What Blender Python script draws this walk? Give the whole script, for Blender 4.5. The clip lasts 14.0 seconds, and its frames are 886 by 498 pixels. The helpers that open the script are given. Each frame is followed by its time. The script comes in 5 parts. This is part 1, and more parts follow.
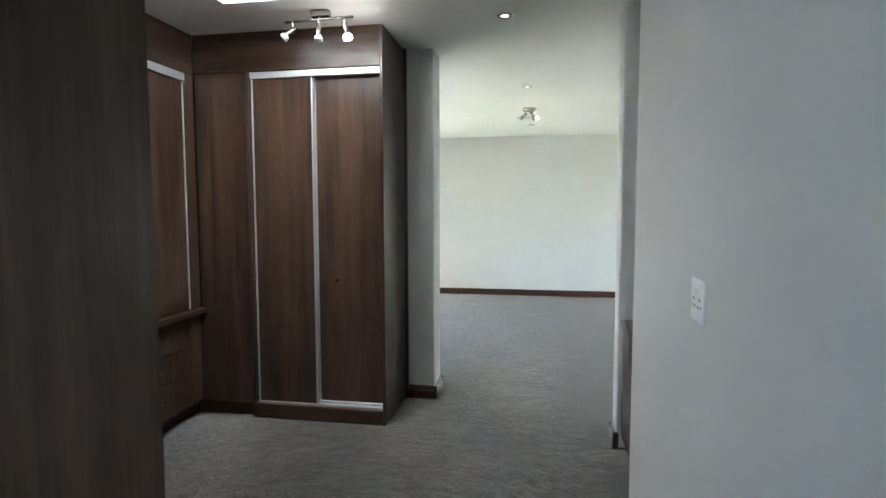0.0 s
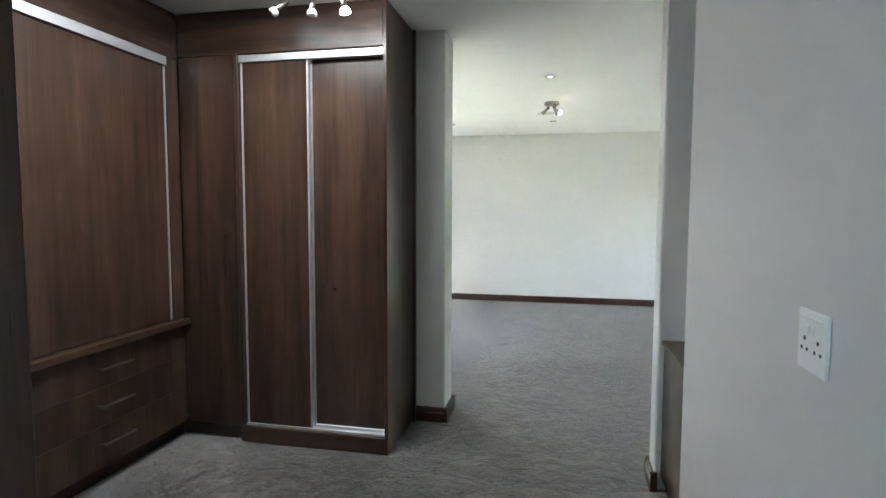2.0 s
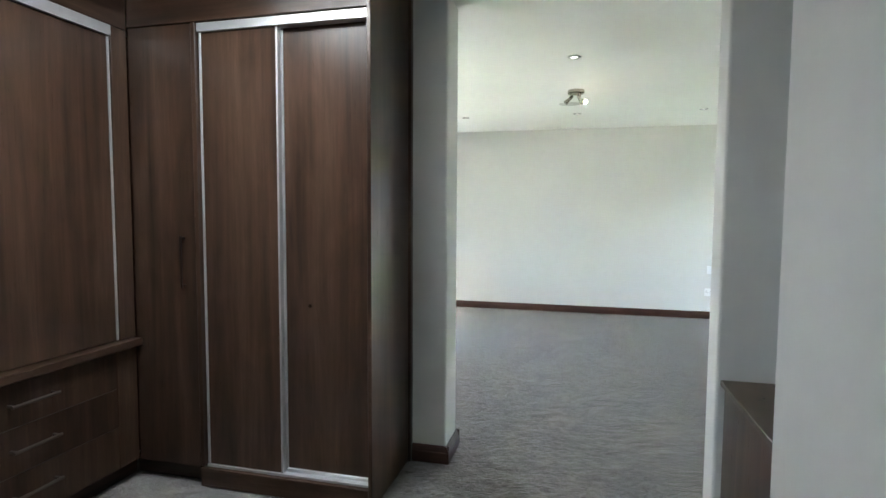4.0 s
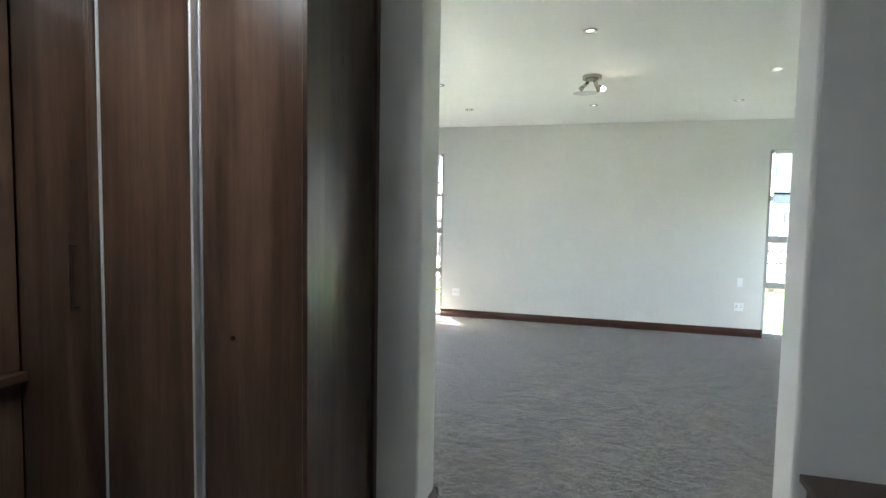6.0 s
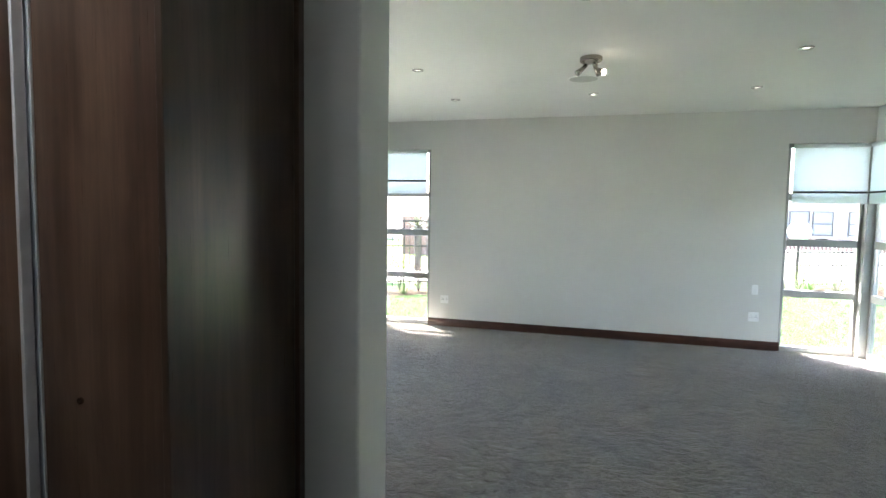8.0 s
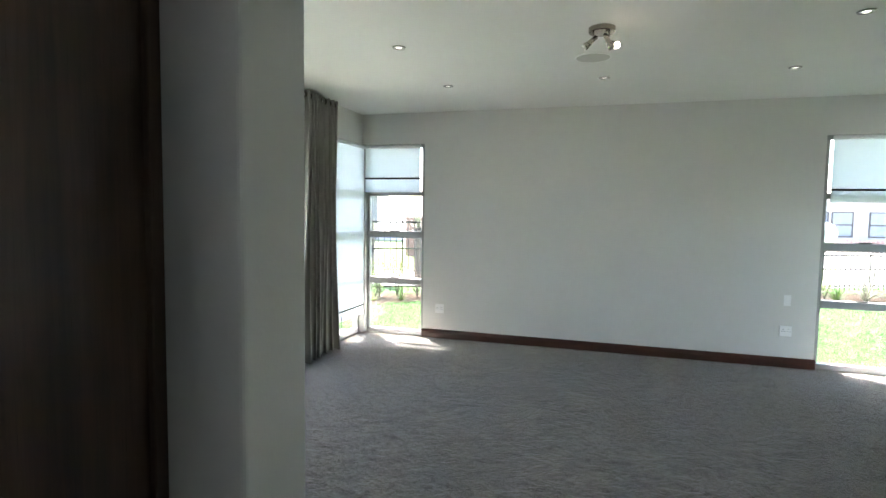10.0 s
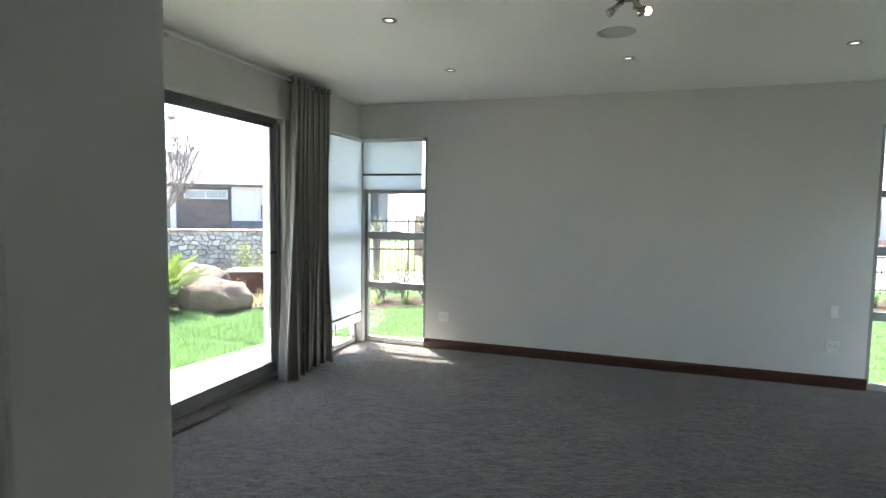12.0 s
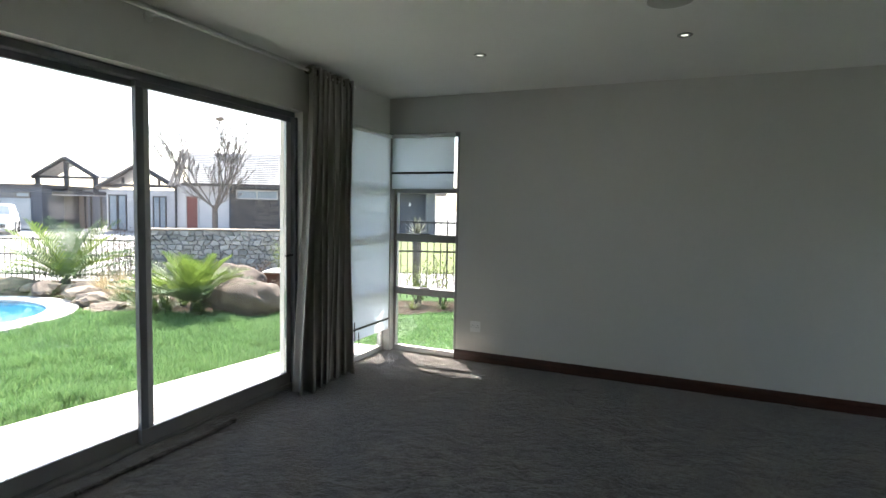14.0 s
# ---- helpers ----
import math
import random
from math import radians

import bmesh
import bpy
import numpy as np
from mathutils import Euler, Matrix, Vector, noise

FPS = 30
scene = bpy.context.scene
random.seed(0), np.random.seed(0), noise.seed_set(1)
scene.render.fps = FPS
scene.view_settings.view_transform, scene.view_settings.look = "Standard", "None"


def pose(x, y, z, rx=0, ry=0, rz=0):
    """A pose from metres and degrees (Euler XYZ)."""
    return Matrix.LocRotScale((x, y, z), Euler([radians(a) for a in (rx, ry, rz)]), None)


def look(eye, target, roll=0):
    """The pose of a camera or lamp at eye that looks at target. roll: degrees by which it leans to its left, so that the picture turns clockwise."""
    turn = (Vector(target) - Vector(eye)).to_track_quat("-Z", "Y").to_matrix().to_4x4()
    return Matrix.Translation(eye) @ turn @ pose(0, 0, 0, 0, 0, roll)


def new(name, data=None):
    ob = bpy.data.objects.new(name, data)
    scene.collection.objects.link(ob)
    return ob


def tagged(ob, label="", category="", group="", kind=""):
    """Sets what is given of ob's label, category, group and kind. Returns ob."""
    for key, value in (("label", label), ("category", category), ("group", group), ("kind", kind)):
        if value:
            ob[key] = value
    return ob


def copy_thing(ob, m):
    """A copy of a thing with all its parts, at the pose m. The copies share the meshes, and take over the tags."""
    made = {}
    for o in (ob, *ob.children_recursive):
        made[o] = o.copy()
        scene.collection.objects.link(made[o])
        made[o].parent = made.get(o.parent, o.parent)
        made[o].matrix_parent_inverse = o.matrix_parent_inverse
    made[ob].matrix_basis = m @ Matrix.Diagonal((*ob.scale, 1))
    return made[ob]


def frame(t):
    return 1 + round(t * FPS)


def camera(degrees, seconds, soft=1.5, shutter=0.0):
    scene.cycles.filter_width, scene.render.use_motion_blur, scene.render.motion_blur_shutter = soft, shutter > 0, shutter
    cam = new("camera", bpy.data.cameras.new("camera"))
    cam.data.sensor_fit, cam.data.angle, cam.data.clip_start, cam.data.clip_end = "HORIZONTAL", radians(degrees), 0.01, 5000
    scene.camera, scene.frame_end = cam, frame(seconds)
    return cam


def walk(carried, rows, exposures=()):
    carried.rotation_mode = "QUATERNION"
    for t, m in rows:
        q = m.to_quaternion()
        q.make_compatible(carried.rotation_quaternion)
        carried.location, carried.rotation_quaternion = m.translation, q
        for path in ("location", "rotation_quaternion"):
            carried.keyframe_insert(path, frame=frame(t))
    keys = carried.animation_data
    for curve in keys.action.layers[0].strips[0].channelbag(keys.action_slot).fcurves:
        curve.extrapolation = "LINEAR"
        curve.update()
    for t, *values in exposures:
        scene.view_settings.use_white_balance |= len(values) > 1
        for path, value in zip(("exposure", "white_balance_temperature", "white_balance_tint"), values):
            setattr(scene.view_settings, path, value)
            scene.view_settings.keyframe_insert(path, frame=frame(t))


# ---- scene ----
cam = camera(78.0, 14.0)
PATH = [
    (0, (0.034, 0.157, 1.444), (-0.312, 2.121, 1.294), -0.1),
    (0.5, (0.019, 0.26, 1.438), (-0.337, 2.222, 1.29), -0.0),
    (1, (0.012, 0.381, 1.441), (-0.359, 2.341, 1.295), 0.0),
    (1.5, (0.003, 0.484, 1.439), (-0.391, 2.439, 1.295), 0.1),
    (2, (-0.002, 0.598, 1.434), (-0.414, 2.55, 1.292), 0.2),
    (4.5, (-0.018, 1.389, 1.424), (-0.527, 3.318, 1.291), 0.5),
    (5, (0.004, 1.562, 1.433), (-0.522, 3.487, 1.301), 0.8),
    (5.5, (0.005, 1.724, 1.444), (-0.53, 3.646, 1.306), 1.0),
    (6, (-0.008, 1.911, 1.441), (-0.55, 3.831, 1.307), 1.0),
    (6.5, (-0.02, 2.079, 1.473), (-0.561, 3.999, 1.329), 1.1),
    (7, (-0.017, 2.238, 1.496), (-0.558, 4.158, 1.35), 1.0),
    (7.5, (-0.002, 2.4, 1.496), (-0.545, 4.319, 1.351), 1.0),
    (8, (0.002, 2.536, 1.477), (-0.545, 4.455, 1.336), 0.9),
    (10.5, (-0.025, 3.35, 1.476), (-0.614, 5.256, 1.336), 0.9),
    (11, (-0.057, 3.491, 1.491), (-0.655, 5.394, 1.346), 0.9),
    (11.5, (-0.078, 3.613, 1.495), (-0.687, 5.512, 1.347), 0.9),
    (12, (-0.08, 3.736, 1.488), (-0.705, 5.630, 1.342), 0.9),
    (12.5, (-0.061, 3.854, 1.486), (-0.716, 5.739, 1.342), 1.0),
    (13, (-0.069, 3.964, 1.477), (-0.759, 5.836, 1.333), 1.0),
    (13.5, (-0.067, 4.104, 1.478), (-0.808, 5.956, 1.333), 1.2),
    (14, (-0.056, 4.211, 1.485), (-0.853, 6.04, 1.341), 1.2),
]
EXPOSURES = [(0.0, 4.88), (2.0, 4.86), (5.0, 4.74), (6.5, 4.36), (8.0, 3.98), (11.0, 3.5), (12.5, 2.9), (14.0, 2.2)]
walk(cam, [(t, look(eye, target, roll)) for t, eye, target, roll in PATH], EXPOSURES)

# ---- light: a high sun from beyond the back left corner, clear sky ----
world = bpy.data.worlds.new("sky")
scene.world = world
world.use_nodes = True
wn = world.node_tree.nodes
sky = wn.new("ShaderNodeTexSky")
sky.sky_type = "NISHITA"
sky.sun_disc = False
sky.sun_elevation = radians(47)
sky.sun_rotation = radians(-44)
sky.air_density, sky.dust_density, sky.ozone_density = 1.0, 1.2, 1.0
wn["Background"].inputs["Strength"].default_value = 0.12
world.node_tree.links.new(sky.outputs[0], wn["Background"].inputs["Color"])

sun_data = bpy.data.lights.new("sun", "SUN")
sun_data.energy, sun_data.angle, sun_data.color = 5.0, radians(0.53), (1.0, 0.95, 0.87)
sun = new("sun", sun_data)
sun.matrix_world = look((0, 0, 0), (0.471, -0.491, -0.731))


def window_light(name, eye, target, w, h, power, color=(0.9, 0.96, 1.0)):
    data = bpy.data.lights.new(name, "AREA")
    data.shape, data.size, data.size_y, data.energy, data.color = "RECTANGLE", w, h, power, color
    ob = new(name, data)
    ob.matrix_world = look(eye, target)
    return ob


window_light("skylight_daylight", (-1.382, 2.745, 2.615), (-1.382, 2.746, 0), 0.70, 0.66, 0.62)
window_light("rear_window_daylight", (-1.75, -2.55, 1.6), (-1.75, 0.5, 1.6), 1.0, 1.0, 1.30, (0.48, 0.76, 1.0))


# ---- materials ----
def mat(name):
    m = bpy.data.materials.new(name)
    m.use_nodes = True
    t = m.node_tree
    return m, t.nodes, t.links, t.nodes["Principled BSDF"]


def coords(n, l, scale=(1, 1, 1), world_space=False):
    mp = n.new("ShaderNodeMapping")
    mp.inputs["Scale"].default_value = scale
    if world_space:
        g = n.new("ShaderNodeNewGeometry")
        l.new(g.outputs["Position"], mp.inputs["Vector"])
    else:
        tc = n.new("ShaderNodeTexCoord")
        oi = n.new("ShaderNodeObjectInfo")
        ad = n.new("ShaderNodeVectorMath")
        sc = n.new("ShaderNodeVectorMath")
        sc.operation = "SCALE"
        cb = n.new("ShaderNodeCombineXYZ")
        for i in range(3):
            l.new(oi.outputs["Random"], cb.inputs[i])
        sc.inputs["Scale"].default_value = 37.0
        l.new(cb.outputs[0], sc.inputs[0])
        l.new(tc.outputs["Object"], ad.inputs[0])
        l.new(sc.outputs[0], ad.inputs[1])
        l.new(ad.outputs[0], mp.inputs["Vector"])
    return mp.outputs[0]


def noise_tex(n, l, vec, scale, detail=4.0, rough=0.55, dist=0.0):
    t = n.new("ShaderNodeTexNoise")
    t.inputs["Scale"].default_value, t.inputs["Detail"].default_value = scale, detail
    t.inputs["Roughness"].default_value, t.inputs["Distortion"].default_value = rough, dist
    l.new(vec, t.inputs["Vector"])
    return t.outputs["Fac"]


def ramp(n, l, fac, stops):
    r = n.new("ShaderNodeValToRGB")
    e = r.color_ramp.elements
    while len(e) < len(stops):
        e.new(0.5)
    for k, (p, c) in zip(e, stops):
        k.position, k.color = p, (*c, 1)
    l.new(fac, r.inputs["Fac"])
    return r.outputs["Color"]


def mix(n, l, fac, a, b, mode="MIX"):
    m = n.new("ShaderNodeMix")
    m.data_type, m.blend_type = "RGBA", mode
    if isinstance(fac, (int, float)):
        m.inputs["Factor"].default_value = fac
    else:
        l.new(fac, m.inputs["Factor"])
    for s, v in (("A", a), ("B", b)):
        sock = [i for i in m.inputs if i.name == s and i.type == "RGBA"][0]
        if isinstance(v, tuple):
            sock.default_value = (*v, 1)
        else:
            l.new(v, sock)
    return [o for o in m.outputs if o.type == "RGBA"][0]


def bump(n, l, b, height, strength, distance):
    k = n.new("ShaderNodeBump")
    k.inputs["Strength"].default_value, k.inputs["Distance"].default_value = strength, distance
    l.new(height, k.inputs["Height"])
    l.new(k.outputs[0], b.inputs["Normal"])


def simple(name, color, rough=0.5, metal=0.0, vary=0.12, scale=6.0, bump_amount=0.0, bump_scale=200.0, spec=0.5, world_space=True):
    """A plain coat with two scales of slight unevenness."""
    m, n, l, b = mat(name)
    v = coords(n, l, world_space=world_space)
    big, fine = noise_tex(n, l, v, scale, 5), noise_tex(n, l, v, scale * 14, 3)
    lo, hi = tuple(c * (1 - vary) for c in color), tuple(min(1, c * (1 + vary)) for c in color)
    c1 = ramp(n, l, big, [(0.3, lo), (0.7, hi)])
    c2 = ramp(n, l, fine, [(0.3, (1 - vary / 2,) * 3), (0.7, (1, 1, 1))])
    l.new(mix(n, l, 1.0, c1, c2, "MULTIPLY"), b.inputs["Base Color"])
    r = n.new("ShaderNodeMapRange")
    r.inputs["To Min"].default_value, r.inputs["To Max"].default_value = max(0, rough - 0.06), min(1, rough + 0.06)
    l.new(fine, r.inputs["Value"])
    l.new(r.outputs[0], b.inputs["Roughness"])
    b.inputs["Metallic"].default_value = metal
    b.inputs["Specular IOR Level"].default_value = spec
    if bump_amount:
        bump(n, l, b, noise_tex(n, l, v, bump_scale, 3), 1.0, bump_amount)
    return m


def wood_mat(name, horizontal=False, dark=(0.0415, 0.0224, 0.0150), mid=(0.0770, 0.0434, 0.0288), light=(0.1250, 0.0755, 0.0510), rough=0.27):
    """Walnut foil: broad soft bands, mottled figure, short grain streaks and fine pores."""
    m, n, l, b = mat(name)
    s = (0.9, 0.9, 11) if horizontal else (9, 9, 0.55)
    v = coords(n, l, s)
    band = noise_tex(n, l, v, 0.8, 4, 0.55, 1.1)
    figure = noise_tex(n, l, coords(n, l, tuple(k * 1.0 if k > 2 else k * 4.5 for k in s)), 1.1, 5, 0.6, 0.8)
    grain = noise_tex(n, l, coords(n, l, tuple(k * 4 if k > 2 else k * 2 for k in s)), 1.3, 6, 0.62, 0.5)
    fine = noise_tex(n, l, coords(n, l, tuple(k * 26 if k > 2 else k * 9 for k in s)), 1.5, 4, 0.6)
    c = ramp(n, l, band, [(0.30, dark), (0.5, mid), (0.72, light)])
    c = mix(n, l, 0.75, c, ramp(n, l, figure, [(0.32, (0.70, 0.68, 0.66)), (0.68, (1.22, 1.19, 1.15))]), "MULTIPLY")
    c = mix(n, l, 0.6, c, ramp(n, l, grain, [(0.32, (0.66, 0.64, 0.62)), (0.64, (1.15, 1.13, 1.10))]), "MULTIPLY")
    c = mix(n, l, 0.35, c, ramp(n, l, fine, [(0.35, (0.68, 0.66, 0.64)), (0.6, (1, 1, 1))]), "MULTIPLY")
    l.new(c, b.inputs["Base Color"])
    r = n.new("ShaderNodeMapRange")
    r.inputs["To Min"].default_value, r.inputs["To Max"].default_value = rough - 0.02, rough + 0.06
    l.new(fine, r.inputs["Value"])
    l.new(r.outputs[0], b.inputs["Roughness"])
    bump(n, l, b, fine, 0.12, 0.0002)
    return m


def carpet_mat(name):
    """Cut pile: fibre tips, clumped tufts, trodden dents and broad nap shading, with the relief's shade painted in."""
    m, n, l, b = mat(name)
    v = coords(n, l, world_space=True)
    nap = noise_tex(n, l, v, 4.2, 6, 0.70, 0.9)
    dent = noise_tex(n, l, v, 17.0, 6, 0.72, 0.7)
    clump = noise_tex(n, l, v, 55.0, 4, 0.75)
    fibre = noise_tex(n, l, v, 190.0, 3, 0.75)
    c = ramp(n, l, nap, [(0.36, (0.042, 0.033, 0.026)), (0.50, (0.084, 0.068, 0.055)), (0.64, (0.160, 0.133, 0.110))])
    # Hollows of dents and tufts darkened, crests lightened: relief shading put into colour.
    c = mix(n, l, 1.0, c, ramp(n, l, dent, [(0.37, (0.42, 0.41, 0.40)), (0.49, (1.0, 1.0, 1.0)), (0.62, (1.5, 1.5, 1.5))]), "MULTIPLY")
    c = mix(n, l, 1.0, c, ramp(n, l, clump, [(0.38, (0.36, 0.36, 0.36)), (0.51, (1.0, 1.0, 1.0)), (0.62, (1.6, 1.6, 1.6))]), "MULTIPLY")
    c = mix(n, l, 0.8, c, ramp(n, l, fibre, [(0.34, (0.5, 0.5, 0.5)), (0.66, (1.3, 1.3, 1.3))]), "MULTIPLY")
    # Dark flecks in trodden areas: the dents' shade under grazing light, painted on.
    dent_shade = noise_tex(n, l, v, 30.0, 2, 0.5, 1.6)
    where = ramp(n, l, noise_tex(n, l, v, 1.3, 3, 0.5), [(0.44, (0, 0, 0)), (0.60, (1, 1, 1))])
    marks = ramp(n, l, dent_shade, [(0.35, (0.26, 0.25, 0.24)), (0.45, (1, 1, 1))])
    c = mix(n, l, where, c, mix(n, l, 1.0, c, marks, "MULTIPLY"))
    l.new(c, b.inputs["Base Color"])
    b.inputs["Roughness"].default_value = 1.0
    b.inputs["Specular IOR Level"].default_value = 0.1
    b.inputs["Sheen Weight"].default_value = 1.0
    b.inputs["Sheen Roughness"].default_value = 0.27
    b.inputs["Sheen Tint"].default_value = (1.0, 0.97, 0.94, 1)
    h1 = n.new("ShaderNodeMath")
    h1.operation = "MULTIPLY_ADD"
    l.new(dent, h1.inputs[0])
    h1.inputs[1].default_value = 2.2
    l.new(clump, h1.inputs[2])
    h2 = n.new("ShaderNodeMath")
    h2.operation = "MULTIPLY_ADD"
    l.new(fibre, h2.inputs[0])
    h2.inputs[1].default_value = 0.35
    l.new(h1.outputs[0], h2.inputs[2])
    bump(n, l, b, h2.outputs[0], 1.0, 0.016)
    return m


def glass_mat(name, tint=(1, 1, 1)):
    m, n, l, b = mat(name)
    b.inputs["Base Color"].default_value = (*tint, 1)
    b.inputs["Transmission Weight"].default_value = 1.0
    b.inputs["Roughness"].default_value = 0.0
    b.inputs["IOR"].default_value = 1.45
    return m


def fabric_glow(name, color, through_color, share):
    """Cloth that lets part of the light through."""
    m, n, l, b = mat(name)
    v = coords(n, l, world_space=True)
    f = noise_tex(n, l, v, 420, 2)
    l.new(ramp(n, l, f, [(0.3, tuple(c * 0.93 for c in color)), (0.7, color)]), b.inputs["Base Color"])
    b.inputs["Roughness"].default_value = 0.9
    tr = n.new("ShaderNodeBsdfTranslucent")
    tr.inputs["Color"].default_value = (*through_color, 1)
    mx = n.new("ShaderNodeMixShader")
    mx.inputs[0].default_value = share
    l.new(b.outputs[0], mx.inputs[1])
    l.new(tr.outputs[0], mx.inputs[2])
    l.new(mx.outputs[0], n["Material Output"].inputs["Surface"])
    return m


def emit_mat(name, color, strength):
    m, n, l, b = mat(name)
    b.inputs["Base Color"].default_value = (*color, 1)
    b.inputs["Emission Color"].default_value = (*color, 1)
    b.inputs["Emission Strength"].default_value = strength
    return m


PAINT = simple("wall_paint", (0.722, 0.712, 0.678), 0.62, vary=0.025, scale=1.3, bump_amount=0.0006, bump_scale=90, spec=0.3)
CEILING = simple("ceiling_paint", (0.86, 0.86, 0.84), 0.7, vary=0.02, scale=1.0, bump_amount=0.0004, bump_scale=70, spec=0.25)
WOOD = wood_mat("walnut_foil")
WOOD_H = wood_mat("walnut_foil_across", True)
SKIRT = wood_mat("mahogany_skirting", True, (0.036, 0.014, 0.009), (0.066, 0.024, 0.015), (0.098, 0.038, 0.024), 0.35)
CARPET = carpet_mat("taupe_pile_carpet")
ALU = simple("satin_aluminium", (0.80, 0.81, 0.83), 0.42, 0.65, 0.05, 8)
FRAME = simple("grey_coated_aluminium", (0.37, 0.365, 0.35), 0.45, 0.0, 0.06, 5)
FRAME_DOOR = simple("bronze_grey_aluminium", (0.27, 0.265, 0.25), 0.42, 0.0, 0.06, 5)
# Darker copy of the door aluminium, for its members that stand in shade.
FRAME_DARK = simple("aluminium_dark_tone", (0.16, 0.165, 0.18), 0.4, 0.0, 0.06, 5)
BLACK = simple("black_plastic", (0.015, 0.015, 0.016), 0.45)
NICKEL = simple("brushed_nickel", (0.36, 0.335, 0.30), 0.24, 1.0, 0.06, 10)
RING = simple("dull_chrome_ring", (0.28, 0.27, 0.26), 0.35, 0.7, 0.06, 10)
WHITE = simple("white_plastic", (0.90, 0.90, 0.89), 0.3, 0.0, 0.02, 8)
DARK_HOLE = simple("socket_hole", (0.03, 0.03, 0.03), 0.6)
GLASS = glass_mat("window_glass")
FROST = simple("frosted_glass", (0.85, 0.86, 0.86), 0.35, 0, 0.03, 20)
FROST_LIT = emit_mat("lit_frosted_glass", (1.0, 0.97, 0.93), 3.5)
BULB = emit_mat("lit_bulb", (1.0, 0.88, 0.68), 4.0)
STEEL_RAIL = simple("satin_steel_rail", (0.86, 0.85, 0.83), 0.40, 0.8, 0.05, 10)
DIM_BULB = emit_mat("lit_downlight", (1.0, 0.97, 0.9), 0.4)
BLIND = fabric_glow("white_blind_cloth", (0.82, 0.84, 0.85), (0.86, 0.90, 0.93), 0.7)
CURTAIN = fabric_glow("taupe_curtain_cloth", (0.43, 0.405, 0.375), (0.43, 0.40, 0.36), 0.22)
MESH_GREY = simple("speaker_mesh", (0.60, 0.60, 0.57), 0.6, 0, 0.03, 40, 0.0005, 700)
PLASTER_OUT = simple("cream_outside_plaster", (0.55, 0.53, 0.48), 0.85, 0, 0.06, 3, 0.002, 60)


# ---- mesh helpers ----
ORIGIN = {}


def box(bm, x0, y0, z0, x1, y1, z1, bevel=0.0, seg=1):
    r = bmesh.ops.create_cube(bm, size=1.0)
    vs = r["verts"]
    for v in vs:
        v.co = Vector((x0 + (v.co.x + 0.5) * (x1 - x0), y0 + (v.co.y + 0.5) * (y1 - y0), z0 + (v.co.z + 0.5) * (z1 - z0)))
    if bevel:
        es = list({e for v in vs for e in v.link_edges})
        bmesh.ops.bevel(bm, geom=es, offset=bevel, segments=seg, affect="EDGES", profile=0.5)
    return bm


def boxed(*args, **kw):
    return box(bmesh.new(), *args, **kw)


def rod(bm, a, b, r0, r1=None, sides=12, cap=True):
    a, b = Vector(a), Vector(b)
    d = b - a
    m = Matrix.Translation((a + b) / 2) @ d.to_track_quat("Z", "Y").to_matrix().to_4x4()
    bmesh.ops.create_cone(bm, cap_ends=cap, segments=sides, radius1=r0, radius2=r0 if r1 is None else r1, depth=d.length, matrix=m)
    return bm


def rods(*args, **kw):
    return rod(bmesh.new(), *args, **kw)


def lathe(profile, sides=24, m=Matrix.Identity(4)):
    """Turns (radius, height) pairs round the z axis."""
    bm = bmesh.new()
    rings = []
    for r, z in profile:
        rings.append([bm.verts.new(m @ Vector((r * math.cos(k * math.tau / sides), r * math.sin(k * math.tau / sides), z))) for k in range(sides)])
    for p, q in zip(rings, rings[1:]):
        for k in range(sides):
            bm.faces.new((p[k], p[(k + 1) % sides], q[(k + 1) % sides], q[k]))
    bm.faces.new(rings[0][::-1])
    bm.faces.new(rings[-1])
    return bm


def mesh_of(name, bm, material, smooth=False):
    bmesh.ops.recalc_face_normals(bm, faces=bm.faces)
    me = bpy.data.meshes.new(name)
    bm.to_mesh(me)
    bm.free()
    me.materials.append(material)
    if smooth:
        for p in me.polygons:
            p.use_smooth = True
    return me


def thing(name, x, y, z, label, category, group="", kind=""):
    ob = new(name)
    ob.empty_display_size = 0.1
    ob.location = (x, y, z)
    ORIGIN[ob.name] = Vector((x, y, z))
    return tagged(ob, label, category, group, kind)


def part(name, bm, material, parent, label="", smooth=False, local=False):
    """One mesh under a thing or a part; the bmesh is in world metres unless local."""
    o = ORIGIN[parent.name]
    if not local:
        bmesh.ops.translate(bm, verts=bm.verts, vec=-o)
    ob = new(name, mesh_of(name, bm, material, smooth))
    ob.parent = parent
    ORIGIN[ob.name] = o
    if label:
        ob["label"] = label
    return ob


def single(name, bm, material, label, category, group="", kind="", smooth=False, origin=None):
    """A thing that is one mesh; the bmesh is in world metres."""
    if origin is None:
        lo = [min(v.co[i] for v in bm.verts) for i in range(3)]
        hi = [max(v.co[i] for v in bm.verts) for i in range(3)]
        origin = ((lo[0] + hi[0]) / 2, (lo[1] + hi[1]) / 2, lo[2])
    o = Vector(origin)
    bmesh.ops.translate(bm, verts=bm.verts, vec=-o)
    ob = new(name, mesh_of(name, bm, material, smooth))
    ob.location = o
    ORIGIN[ob.name] = o
    return tagged(ob, label, category, group, kind)


def structure(name, bm, material, label, category, smooth=False):
    return single(name, bm, material, label, category, kind="structure", smooth=smooth, origin=(0, 0, 0))


# ---- the shell ----
H = 2.6
WEST, EAST, NORTH = -2.86, 2.70, 9.21
SX0, SX1, SY0, SY1 = -1.745, -1.02, 2.40, 3.09   # skylight



